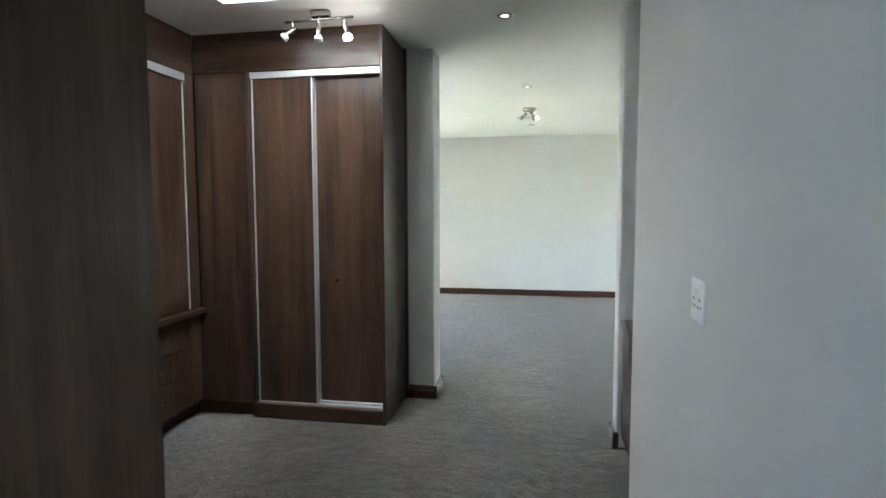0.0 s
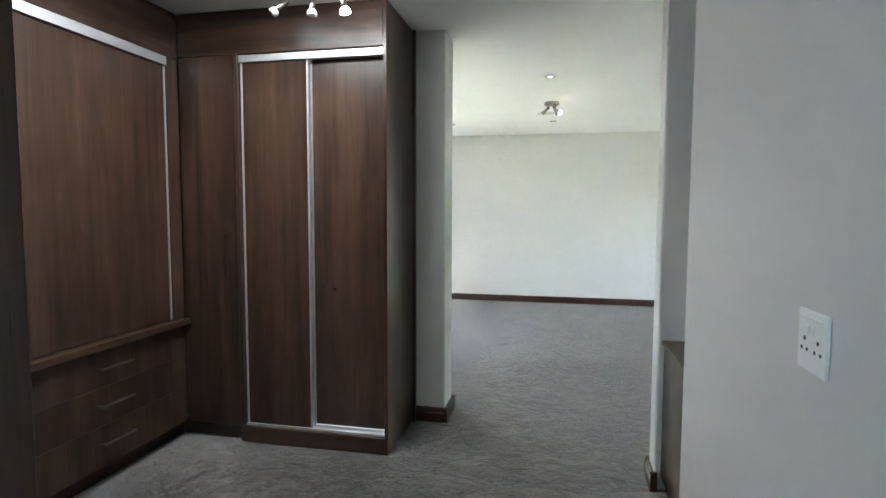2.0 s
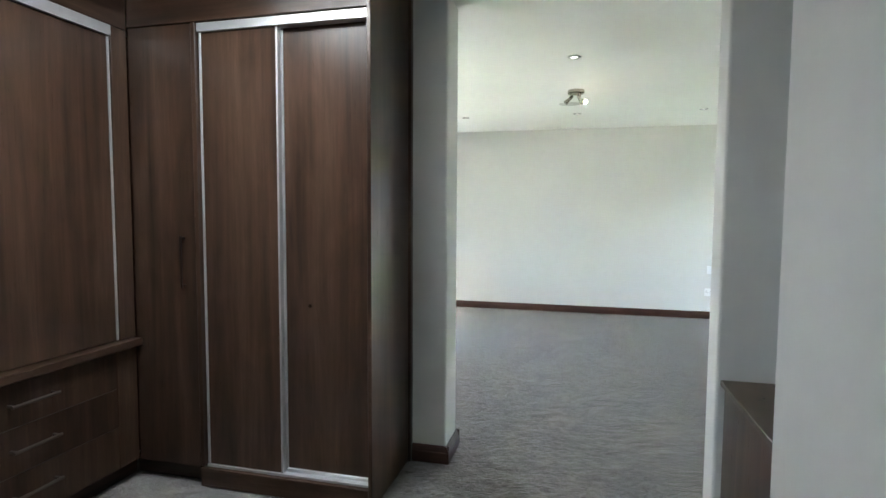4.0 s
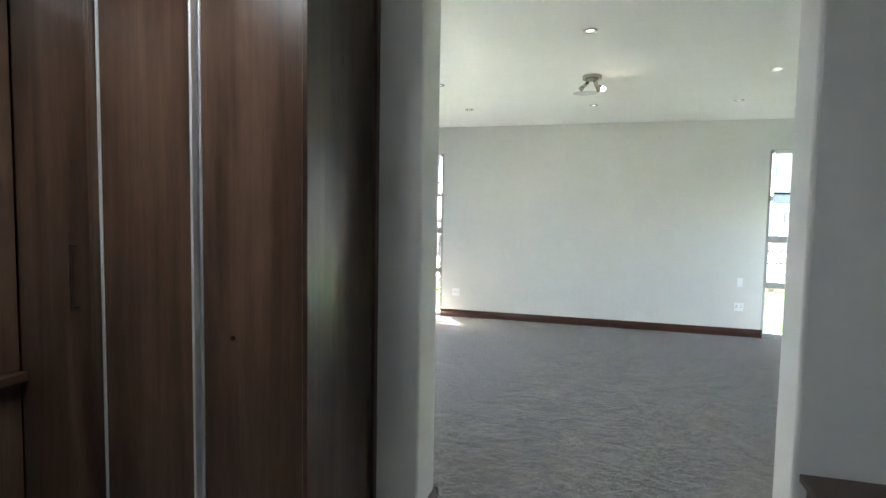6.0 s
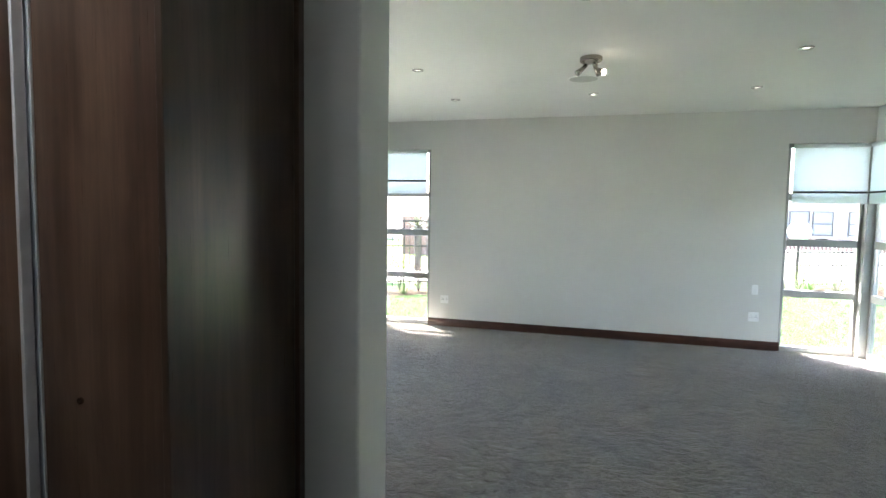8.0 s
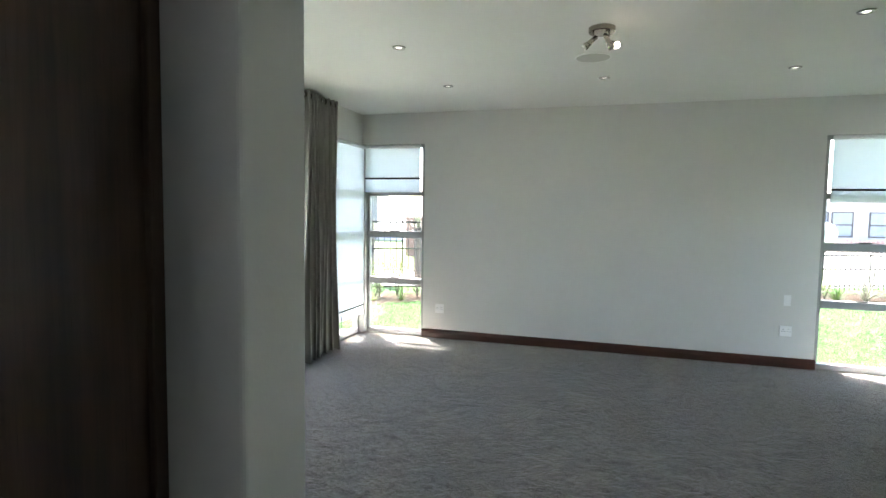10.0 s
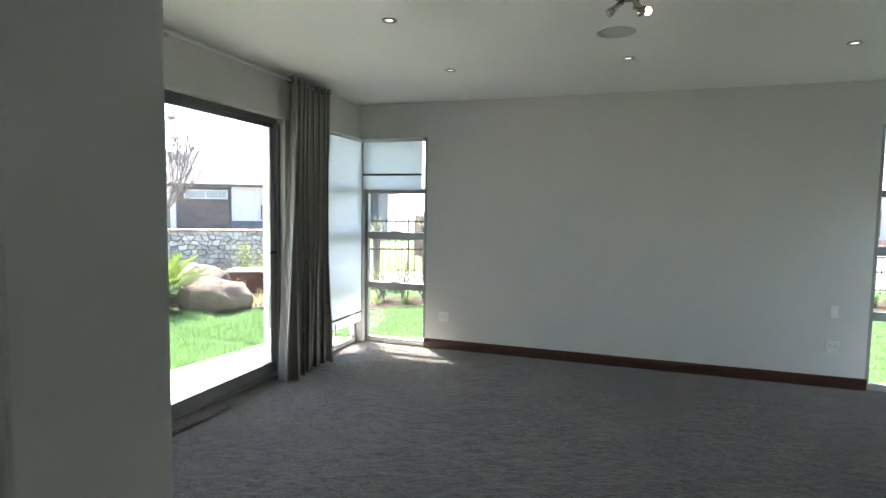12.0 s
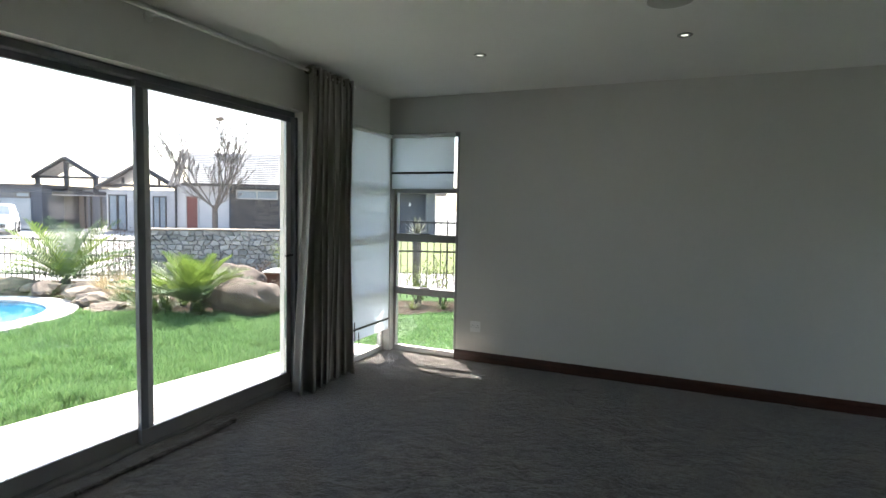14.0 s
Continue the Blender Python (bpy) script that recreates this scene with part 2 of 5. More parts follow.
def pile_bm(x0, y0, x1, y1, step):
    """A slab whose top is an uneven pile of small tufts."""
    nx, ny = int((x1 - x0) / step) + 1, int((y1 - y0) / step) + 1
    vs, fs = [], []
    for j in range(ny):
        for i in range(nx):
            x, y = x0 + (x1 - x0) * i / (nx - 1), y0 + (y1 - y0) * j / (ny - 1)
            h = 0.0050 * noise.noise(Vector((x * 26, y * 26, 0.3))) + 0.0045 * noise.noise(Vector((x * 11, y * 11, 4.1)))
            vs.append((x, y, min(h - 0.004, 0.0012)))
    for j in range(ny - 1):
        for i in range(nx - 1):
            k = j * nx + i
            fs.append((k, k + 1, k + nx + 1, k + nx))
    me = bpy.data.meshes.new("pile")
    me.from_pydata(vs, [], fs)
    bm = bmesh.new()
    bm.from_mesh(me)
    return box(bm, x0, y0, -0.12, x1, y1, -0.03)


structure("floor", pile_bm(-3.05, -2.6, 2.9, 9.26, 0.02), CARPET, "taupe grey cut-pile carpet with trodden nap marks", "carpet", smooth=True)

bm = bmesh.new()
for b in ((-3.05, -2.75, 2.9, SY0), (-3.05, SY1, 2.9, 9.4), (-3.05, SY0, SX0, SY1), (SX1, SY0, 2.9, SY1)):
    box(bm, b[0], b[1], H, b[2], b[3], H + 0.14)
structure("ceiling", bm, CEILING, "smooth white painted plaster ceiling with a skylight opening", "ceiling")
bm = bmesh.new()
for b in ((-4.70, -3.2, 4.4, SY0), (-4.70, SY1, 4.4, 10.55), (-4.70, SY0, SX0, SY1), (SX1, SY0, 4.4, SY1)):
    box(bm, b[0], b[1], H + 0.15, b[2], b[3], H + 0.32)
structure("roof", bm, PLASTER_OUT, "flat roof slab with wide eaves", "roof")

R = 0.012
bm = bmesh.new()
box(bm, -3.09, -2.6, 0, WEST, 5.10, H)
box(bm, -3.09, 5.10, 2.236, WEST, 7.80, H)
box(bm, -3.09, 7.80, 0, WEST, 8.40, H)
box(bm, -3.09, 8.40, 2.245, WEST, 9.40, H)
structure("wall_west", bm, PAINT, "off-white painted wall with a sliding door and a corner window", "wall")
bm = bmesh.new()
box(bm, -2.075, NORTH, 0, 1.915, 9.40, H)
box(bm, WEST, NORTH, 2.245, -2.075, 9.40, H)
box(bm, 1.915, NORTH, 2.245, EAST, 9.40, H)
structure("wall_north", bm, PAINT, "off-white painted wall between two corner windows", "wall")
bm = bmesh.new()
box(bm, EAST, 3.488, 0, 2.9, 8.40, H)
box(bm, EAST, 8.40, 2.245, 2.9, 9.40, H)
structure("wall_east", bm, PAINT, "off-white painted wall", "wall")
structure("wall_south_left", boxed(-2.858, 4.15, 0, -0.737, 4.40, H, bevel=R, seg=3), PAINT, "off-white painted wall end beside the opening", "wall")
structure("wall_south_right", boxed(0.50, 3.488, 0, 2.698, 3.645, H, bevel=R, seg=3), PAINT, "off-white painted wall end beside the opening", "wall")
structure("wall_hall", boxed(0.452, -2.6, 0, 0.60, 2.70, H, bevel=R, seg=3), PAINT, "off-white painted passage wall", "wall")
structure("wall_niche", boxed(0.96, 2.45, 0, 1.08, 3.486, H), PAINT, "painted back wall of the niche", "wall")
structure("wall_niche_side", boxed(0.602, 2.45, 0, 0.958, 2.58, H), PAINT, "painted side wall of the niche", "wall")
bm = bmesh.new()
box(bm, -3.06, -2.72, 0, -2.30, -2.602, H)
box(bm, -1.20, -2.72, 0, 0.60, -2.602, H)
box(bm, -2.30, -2.72, 0, -1.20, -2.602, 1.05)
box(bm, -2.30, -2.72, 2.15, -1.20, -2.602, H)
structure("wall_rear", bm, PAINT, "off-white painted wall with a window", "wall")
bm = bmesh.new()
for b in ((SX0 - 0.03, SY0 - 0.03, SX0 - 0.002, SY1 + 0.03), (SX1 + 0.002, SY0 - 0.03, SX1 + 0.03, SY1 + 0.03), (SX0, SY0 - 0.03, SX1, SY0 - 0.002), (SX0, SY1 + 0.002, SX1, SY1 + 0.03)):
    box(bm, b[0], b[1], H + 0.141, b[2], b[3], H + 0.149)
    box(bm, b[0], b[1], H + 0.321, b[2], b[3], H + 0.40)
structure("skylight_pane", boxed(SX0 - 0.03, SY0 - 0.03, H + 0.402, SX1 + 0.03, SY1 + 0.03, H + 0.412), BLIND, "opal skylight sheet", "skylight")
structure("skylight_kerb", bm, WHITE, "white skylight kerb above the ceiling", "skylight")


def skirting(bm, a, b, n, h=0.098):
    """A moulded board from a to b on a wall whose face looks along n."""
    a, b, n = Vector(a), Vector(b), Vector(n)
    prof = [(0, 0), (0.020, 0), (0.020, 0.060), (0.015, 0.066), (0.017, 0.072), (0.012, 0.088), (0.010, h - 0.006), (0.006, h), (0, h)]
    ends = []
    for p in (a, b):
        ends.append([bm.verts.new((p.x + n.x * (d + 0.001), p.y + n.y * (d + 0.001), z)) for d, z in prof])
    for k in range(len(prof)):
        j = (k + 1) % len(prof)
        bm.faces.new((ends[0][k], ends[0][j], ends[1][j], ends[1][k]))
    bm.faces.new(ends[0][::-1])
    bm.faces.new(ends[1])
    return bm


def skirting_ob(*args):
    return structure("baseboard", skirting(bmesh.new(), *args), SKIRT, "dark mahogany moulded skirting board", "baseboard")


skirting_ob((-2.085, NORTH), (1.925, NORTH), (0, -1))
skirting_ob((-0.932, 4.15), (-0.717, 4.15), (0, -1))
skirting_ob((-0.737, 4.131), (-0.737, 4.419), (1, 0))
skirting_ob((-0.717, 4.40), (-2.858, 4.40), (0, 1))
skirting_ob((0.452, -2.6), (0.452, 2.72), (-1, 0))
skirting_ob((0.480, 3.488), (0.514, 3.488), (0, -1))
skirting_ob((0.50, 3.469), (0.50, 3.664), (-1, 0))
skirting_ob((0.48, 3.645), (2.698, 3.645), (0, 1))
skirting_ob((EAST, 3.67), (EAST, 8.39), (-1, 0))
skirting_ob((WEST, 4.42), (WEST, 5.09), (1, 0))
skirting_ob((WEST, 7.81), (WEST, 8.39), (1, 0))


# ---- windows and the sliding door ----
def pane_no_shadow(name, bm, parent):
    p = part(name, bm, GLASS, parent)
    p.visible_shadow = False
    return p


def window_side(root, axis, wall, a, b, out):
    """One side of a corner window: a to b along the axis, frame face on wall, depth towards out."""
    d0, d1 = wall + out * 0.012, wall + out * 0.072

    def bx(u0, u1, z0, z1, e0=d0, e1=d1, bevel=0.004):
        if axis == "x":
            return boxed(u0, min(e0, e1), z0, u1, max(e0, e1), z1, bevel=bevel)
        return boxed(min(e0, e1), u0, z0, max(e0, e1), u1, z1, bevel=bevel)

    part("window_sill", bx(a, b, 0.002, 0.058), FRAME, root)
    part("window_frame", bx(a, a + 0.030, 0.059, 2.20), FRAME, root)
    part("window_frame", bx(b - 0.030, b, 0.059, 2.20), FRAME, root)
    part("window_frame", bx(a, b, 2.201, 2.243), FRAME, root)
    for z0, z1 in ((0.600, 0.675), (1.150, 1.228), (1.645, 1.700)):
        t = part("transom", bx(a + 0.031, b - 0.031, z0, z1), FRAME, root)
        if z1 < 1.5:
            mid = (a + b) / 2
            part("window_stay", bx(mid - 0.055, mid + 0.055, z1 + 0.001, z1 + 0.013, wall - out * 0.002, wall + out * 0.016, 0.003), BLACK, t, "black window catch")
    m = (d0 + d1) / 2
    for z0, z1 in ((0.059, 0.599), (0.676, 1.149), (1.229, 1.644), (1.701, 2.200)):
        pane_no_shadow("pane", bx(a + 0.031, b - 0.031, z0, z1, m - 0.003, m + 0.003, 0), root)


w1 = thing("window_1", WEST, NORTH, 0, "grey aluminium full-height corner window beside the curtain", "window", kind="structure")
window_side(w1, "x", NORTH, -2.795, -2.078, 1)
window_side(w1, "y", WEST, 8.402, 9.145, -1)
part("corner_post", boxed(-2.925, 9.147, 0.002, -2.797, 9.275, 2.243, bevel=0.006), FRAME, w1)
w2 = thing("window_2", EAST, NORTH, 0, "grey aluminium full-height corner window with raised blind", "window", kind="structure")
window_side(w2, "x", NORTH, 1.918, 2.635, 1)
window_side(w2, "y", EAST, 8.402, 9.145, 1)
part("corner_post", boxed(2.637, 9.147, 0.002, 2.765, 9.275, 2.243, bevel=0.006), FRAME, w2)
w3 = thing("window_3", -1.75, -2.66, 1.05, "plain aluminium window behind the passage", "window", kind="structure")
for b in ((-2.298, 1.052, -2.25, 2.148), (-1.25, 1.052, -1.202, 2.148), (-2.25, 1.052, -1.25, 1.10), (-2.25, 2.10, -1.25, 2.148)):
    part("window_frame", boxed(b[0], -2.69, b[1], b[2], -2.63, b[3]), FRAME, w3)
pane_no_shadow("pane", boxed(-2.249, -2.663, 1.101, -1.251, -2.657, 2.099), w3)

DX0, DX1 = -3.035, -2.935
sd = thing("door_1", -2.98, 6.45, 0, "grey aluminium sliding glass door to the garden, closed", "door", kind="structure")
# One aluminium throughout: shade on head, jamb and meeting stile is put into colour.
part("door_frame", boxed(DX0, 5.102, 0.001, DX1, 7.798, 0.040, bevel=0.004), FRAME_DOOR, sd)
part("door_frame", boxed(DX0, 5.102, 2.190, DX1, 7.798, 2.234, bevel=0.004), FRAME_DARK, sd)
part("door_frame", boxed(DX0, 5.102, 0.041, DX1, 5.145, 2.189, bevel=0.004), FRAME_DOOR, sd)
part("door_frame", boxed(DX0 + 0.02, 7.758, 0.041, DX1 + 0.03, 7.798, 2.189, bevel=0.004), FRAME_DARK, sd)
for x, a, b in ((-2.958, 6.405, 7.756), (-3.004, 5.147, 6.525)):
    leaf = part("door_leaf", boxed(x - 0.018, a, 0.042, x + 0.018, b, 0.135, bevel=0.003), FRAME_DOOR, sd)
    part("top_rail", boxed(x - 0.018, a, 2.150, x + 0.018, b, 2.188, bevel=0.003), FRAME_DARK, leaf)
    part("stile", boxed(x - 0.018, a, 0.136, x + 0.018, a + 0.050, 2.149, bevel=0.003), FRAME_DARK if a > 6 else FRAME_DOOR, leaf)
    # Closing stile in the lighter grey: the sun on it is put into colour.
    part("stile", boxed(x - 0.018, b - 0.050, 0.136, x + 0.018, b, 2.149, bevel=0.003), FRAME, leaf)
    pane_no_shadow("pane", boxed(x - 0.003, a + 0.051, 0.136, x + 0.003, b - 0.051, 2.149), leaf)
hb = boxed(-2.938, 7.722, 1.085, -2.906, 7.742, 1.105, bevel=0.004)
box(hb, -2.914, 7.65, 1.087, -2.902, 7.745, 1.103, bevel=0.004)
part("door_handle", hb, BLACK, sd, "black lever handle")

# blinds
def roller_blind(axis, wall, a, b, zbar, zbot, label, inward):
    root = thing("roller_blind", *((a + b) / 2, wall) if axis == "x" else (wall, (a + b) / 2), zbot, label, "blind", "blinds in the corner windows")
    e = wall + inward * 0.030

    def bx(u0, u1, z0, z1, t):
        if axis == "x":
            return boxed(u0, e - t, z0, u1, e + t, z1)
        return boxed(e - t, u0, z0, e + t, u1, z1)

    part("fabric", bx(a, b, zbot, 2.20, 0.0008), BLIND, root)
    part("hem_bar", bx(a, b, zbar - 0.010, zbar + 0.010, 0.005), BLACK, root, "black hem bar")
    part("hem_flap", bx(a, b, zbot - 0.006, zbot - 0.001, 0.003), WHITE, root)
    p, q = ((a, e, 2.212), (b, e, 2.212)) if axis == "x" else ((e, a, 2.212), (e, b, 2.212))
    part("roller_tube", rods(p, q, 0.021), WHITE, root, smooth=True)
    return root


roller_blind("x", NORTH - 0.02, -2.845, -2.112, 1.845, 1.690, "white translucent roller blind half raised in the corner window", -1)
lb = roller_blind("y", WEST + 0.02, 8.43, 9.145, 0.345, 0.245, "white translucent roller blind lowered almost to the floor", 1)
roller_blind("x", NORTH - 0.02, 1.955, 2.655, 1.727, 1.615, "white translucent roller blind half raised in the corner window", -1)
roller_blind("y", EAST - 0.02, 8.43, 9.145, 1.727, 1.615, "white translucent roller blind half raised on the side window", -1)
cv = bpy.data.curves.new("pull_chain", "CURVE")
cv.dimensions, cv.bevel_depth = "3D", 0.004
sp = cv.splines.new("POLY")
loop = [(0.0, 0.0, 0.42), (0.0, 0.01, 0.22), (0.0, 0.03, 0.165), (0.0, 0.055, 0.15), (0.0, 0.075, 0.17), (0.0, 0.08, 0.23), (0.0, 0.07, 0.31)]
sp.points.add(len(loop) - 1)
for k, p in zip(sp.points, loop):
    k.co = (p[0] + 0.04, p[1] - 0.30, p[2] - 0.245, 1)
cv.materials.append(BLACK)
chain = new("pull_chain", cv)
chain.parent = lb


# ---- dressing room cabinets ----
def bow_handle(bm, a, b, n, stand=0.03, r=0.006):
    """A bar handle between a and b that stands off along n."""
    a, b, n = Vector(a), Vector(b), Vector(n)
    u = (b - a).normalized() * 0.012
    rod(bm, a + n * stand - u, b + n * stand + u, r, sides=8)
    rod(bm, a - n * 0.001, a + n * stand, r * 0.9, sides=8)
    rod(bm, b - n * 0.001, b + n * stand, r * 0.9, sides=8)
    return bm


FY = 3.570      # front of the sliding wardrobe
FX = -2.275     # front of the drawer wall
PX = -0.953     # its end panel
wr = thing("sliding_wardrobe", -1.43, 3.85, 0, "dark walnut built-in wardrobe with two closed sliding doors and aluminium tracks", "wardrobe")
part("side_panel", boxed(PX - 0.020, FY - 0.004, 0.0, PX, 4.148, H - 0.002, bevel=0.002), WOOD, wr)
part("scribe_strip", boxed(PX + 0.001, 4.112, 0.0, PX + 0.019, 4.148, H - 0.002, bevel=0.002), WOOD, wr)
part("carcass", boxed(-1.90, 3.72, 0.02, PX - 0.022, 4.146, 2.34), WOOD, wr)
part("header_panel", boxed(-2.273, FY, 2.346, PX - 0.022, FY + 0.03, H - 0.002, bevel=0.0015), WOOD_H, wr)
part("plinth", boxed(-1.898, FY, 0.001, PX - 0.022, FY + 0.03, 0.098, bevel=0.0015), WOOD_H, wr)
part("jamb_strip", boxed(-1.898, FY, 0.110, -1.876, FY + 0.14, 2.344, bevel=0.0015), WOOD, wr)
part("top_track", boxed(-1.874, FY + 0.012, 2.300, PX - 0.024, FY + 0.14, 2.343, bevel=0.002), ALU, wr)
part("bottom_track", boxed(-1.874, FY + 0.020, 0.099, PX - 0.024, FY + 0.14, 0.112, bevel=0.001), ALU, wr)
for x0, x1, y in ((-1.870, -1.436, FY + 0.028), (-1.456, PX - 0.024, FY + 0.066)):
    pull = 0.026 if y > FY + 0.05 else 0.011
    d = part("sliding_door", boxed(x0 + pull + 0.001, y, 0.115, x1 - 0.012, y + 0.018, 2.302), WOOD, wr)
    for k0, k1 in ((x0, x0 + pull), (x1 - 0.011, x1)):
        part("edge_profile", boxed(k0, y - 0.006, 0.113, k1, y + 0.024, 2.303, bevel=0.002, seg=2), ALU, d)
part("bottom_rail", boxed(-1.43, FY + 0.048, 0.113, PX - 0.03, FY + 0.064, 0.130, bevel=0.002), ALU, wr)
part("lock", rods((-1.30, FY + 0.067, 0.96), (-1.30, FY + 0.060, 0.96), 0.009, sides=12), NICKEL, wr, "small cylinder lock")

cu = thing("corner_wardrobe", -2.09, 3.62, 0, "dark walnut corner cupboard with one closed hinged door", "wardrobe")
part("carcass", boxed(-2.84, 3.68, 0.09, -1.90, 4.146, 2.34), WOOD, cu)
cd = part("door", boxed(-2.272, FY + 0.004, 0.100, -1.902, FY + 0.022, 2.342, bevel=0.0015), WOOD, cu)
part("handle", bow_handle(bmesh.new(), (-1.965, FY + 0.004, 1.045), (-1.965, FY + 0.004, 1.285), (0, -1, 0)), simple("bronze_handle", (0.075, 0.058, 0.05), 0.35, 0.8), cd, "thin bronze bar handle")
part("kickboard", boxed(-2.34, FY + 0.06, 0.001, -1.90, FY + 0.075, 0.098), WOOD_H, cu)

HANDLE = simple("dull_bronze", (0.22, 0.18, 0.155), 0.42, 0.8)
dc = thing("drawer_cabinet", -2.5, 2.7, 0, "dark walnut drawer chest under a projecting ledge, drawers closed", "cabinet")
part("carcass", boxed(-2.84, 1.60, 0.10, FX - 0.022, FY + 0.0, 0.718), WOOD, dc)
part("kickboard", boxed(-2.36, 1.60, 0.001, -2.345, FY + 0.05, 0.098), WOOD_H, dc)
part("ledge", boxed(-2.80, 1.60, 0.722, FX + 0.045, FY - 0.002, 0.760, bevel=0.004, seg=2), WOOD_H, dc)
for z0, z1, hz in ((0.522, 0.716, 0.620), (0.322, 0.5195, 0.428), (0.106, 0.3195, 0.230)):
    dr = part("drawer", boxed(FX - 0.020, 2.440, z0, FX, 3.440, z1, bevel=0.0012), WOOD, dc)
    part("handle", bow_handle(bmesh.new(), (FX, 2.900, hz), (FX, 3.090, hz), (1, 0, 0), 0.034, 0.0075), HANDLE, dr, "bronze bar handle")
part("filler", boxed(FX - 0.020, 3.4415, 0.106, FX, FY - 0.001, 0.716, bevel=0.001), WOOD, dc)
part("filler", boxed(FX - 0.020, 1.60, 0.106, FX, 2.4385, 0.716, bevel=0.001), WOOD, dc)

uc = thing("upper_wardrobe", -2.5, 2.7, 0.76, "dark walnut sliding wardrobe standing on the drawer ledge", "wardrobe")
part("carcass", boxed(-2.84, 1.60, 0.765, FX - 0.10, FY - 0.003, 2.34), WOOD, uc)
part("header_panel", boxed(FX - 0.03, 1.60, 2.330, FX, FY - 0.002, H - 0.002, bevel=0.0015), WOOD_H, uc)
part("stile_panel", boxed(FX - 0.03, 3.472, 0.763, FX - 0.001, FY - 0.002, 2.328, bevel=0.0015), WOOD, uc)
part("top_track", boxed(FX - 0.080, 1.62, 2.274, FX + 0.006, 3.470, 2.326, bevel=0.002), ALU, uc)
for y0, y1, x in ((2.35, 3.468, FX - 0.012), (1.62, 2.40, FX - 0.046)):
    d = part("sliding_door", boxed(x - 0.016, y0 + 0.012, 0.766, x, y1 - 0.012, 2.272), WOOD, uc)
    for k0, k1 in ((y0, y0 + 0.011), (y1 - 0.011, y1)):
        part("edge_profile", boxed(x - 0.020, k0, 0.766, x + 0.006, k1, 2.273, bevel=0.002, seg=2), ALU, d)

tc = thing("tall_cabinet", -1.3, 0.3, 0, "tall dark walnut cabinet standing beside the passage", "cabinet")
part("side_panel", boxed(-0.940, -0.60, 0.0, -0.917, 1.384, H - 0.002, bevel=0.002), WOOD, tc)
part("carcass", boxed(-2.84, -0.60, 0.02, -0.942, 1.384, H - 0.003), WOOD, tc)
part("end_panel", boxed(-2.84, 1.386, 0.02, -0.942, 1.404, H - 0.003), WOOD, tc)

lc = thing("low_cabinet", 0.74, 3.1, 0, "low brown cabinet with a flat top in the wall niche", "cabinet")
part("carcass", boxed(0.545, 2.706, 0.08, 0.955, 3.484, 0.760), WOOD, lc)
part("worktop", boxed(0.515, 2.704, 0.762, 0.957, 3.485, 0.784, bevel=0.003, seg=2), WOOD_H, lc)
part("door", boxed(0.526, 2.710, 0.090, 0.544, 3.463, 0.758, bevel=0.002), WOOD, lc)
part("plinth", boxed(0.560, 2.706, 0.001, 0.955, 3.466, 0.078), WOOD_H, lc)


# ---- fittings ----
def plate(name, label, x, y, z, rz, w, h, dots, rockers, group=""):
    """A wall plate in its own frame: x along the wall, -y out of it."""
    root = thing(name, x, y, z, label, name.replace("_", " "), group)
    root.rotation_euler = (0, 0, radians(rz))
    back = boxed(-w / 2, -0.008, -h / 2, w / 2, -0.0005, h / 2, bevel=0.0036, seg=3)
    part("plate", back, WHITE, root, local=True)
    for px, pz, pw, ph in rockers:
        part("rocker", boxed(px - pw / 2, -0.012, pz - ph / 2, px + pw / 2, -0.0082, pz + ph / 2, bevel=0.002), WHITE, root, local=True)
    for px, pz, r in dots:
        part("pin_hole", rods((px, -0.0081, pz), (px, -0.0089, pz), r, sides=8), DARK_HOLE, root, local=True)
    return root


three = lambda cx, cz: [(cx, cz + 0.013, 0.0042), (cx - 0.011, cz - 0.006, 0.0036), (cx + 0.011, cz - 0.006, 0.0036)]
plate("wall_socket", "white double wall socket plate with two small switches", 0.452, 1.678, 1.20, -90, 0.112, 0.112,
      three(-0.026, -0.010) + three(0.026, -0.010), [(-0.010, 0.022, 0.013, 0.018), (0.010, 0.022, 0.013, 0.018), (0, 0.043, 0.092, 0.006)])
plate("wall_socket", "white double wall socket low on the far wall", -1.87, NORTH, 0.345, 0, 0.105, 0.105,
      three(-0.024, 0) + three(0.024, 0), [(-0.024, 0.034, 0.012, 0.014), (0.024, 0.034, 0.012, 0.014)], "sockets on the far wall")
plate("wall_socket", "white double wall socket low beside the corner window", 1.665, NORTH, 0.36, 0, 0.105, 0.105,
      three(-0.024, 0) + three(0.024, 0), [(-0.024, 0.034, 0.012, 0.014), (0.024, 0.034, 0.012, 0.014)], "sockets on the far wall")
plate("blank_plate", "white narrow blank wall plate above a socket", 1.665, NORTH, 0.66, 0, 0.062, 0.108, [], [(0, 0, 0.045, 0.088)])

dl = thing("downlight", -0.097, 5.555, H, "small recessed ceiling downlight with a chrome ring, lit", "downlight", "ceiling downlights")
ring = lathe([(0.022, -0.0012), (0.029, -0.007), (0.044, -0.006), (0.047, -0.001)], 24)
part("trim_ring", ring, RING, dl, smooth=True, local=True)
part("lamp", lathe([(0.001, -0.0035), (0.021, -0.003), (0.0215, -0.0008)], 20), DIM_BULB, dl, local=True)
for x, y in ((-1.447, 6.796), (-1.447, 8.0), (-0.097, 8.0), (1.290, 8.0), (1.290, 6.796), (-0.186, 3.565)):
    copy_thing(dl, pose(x, y, H))

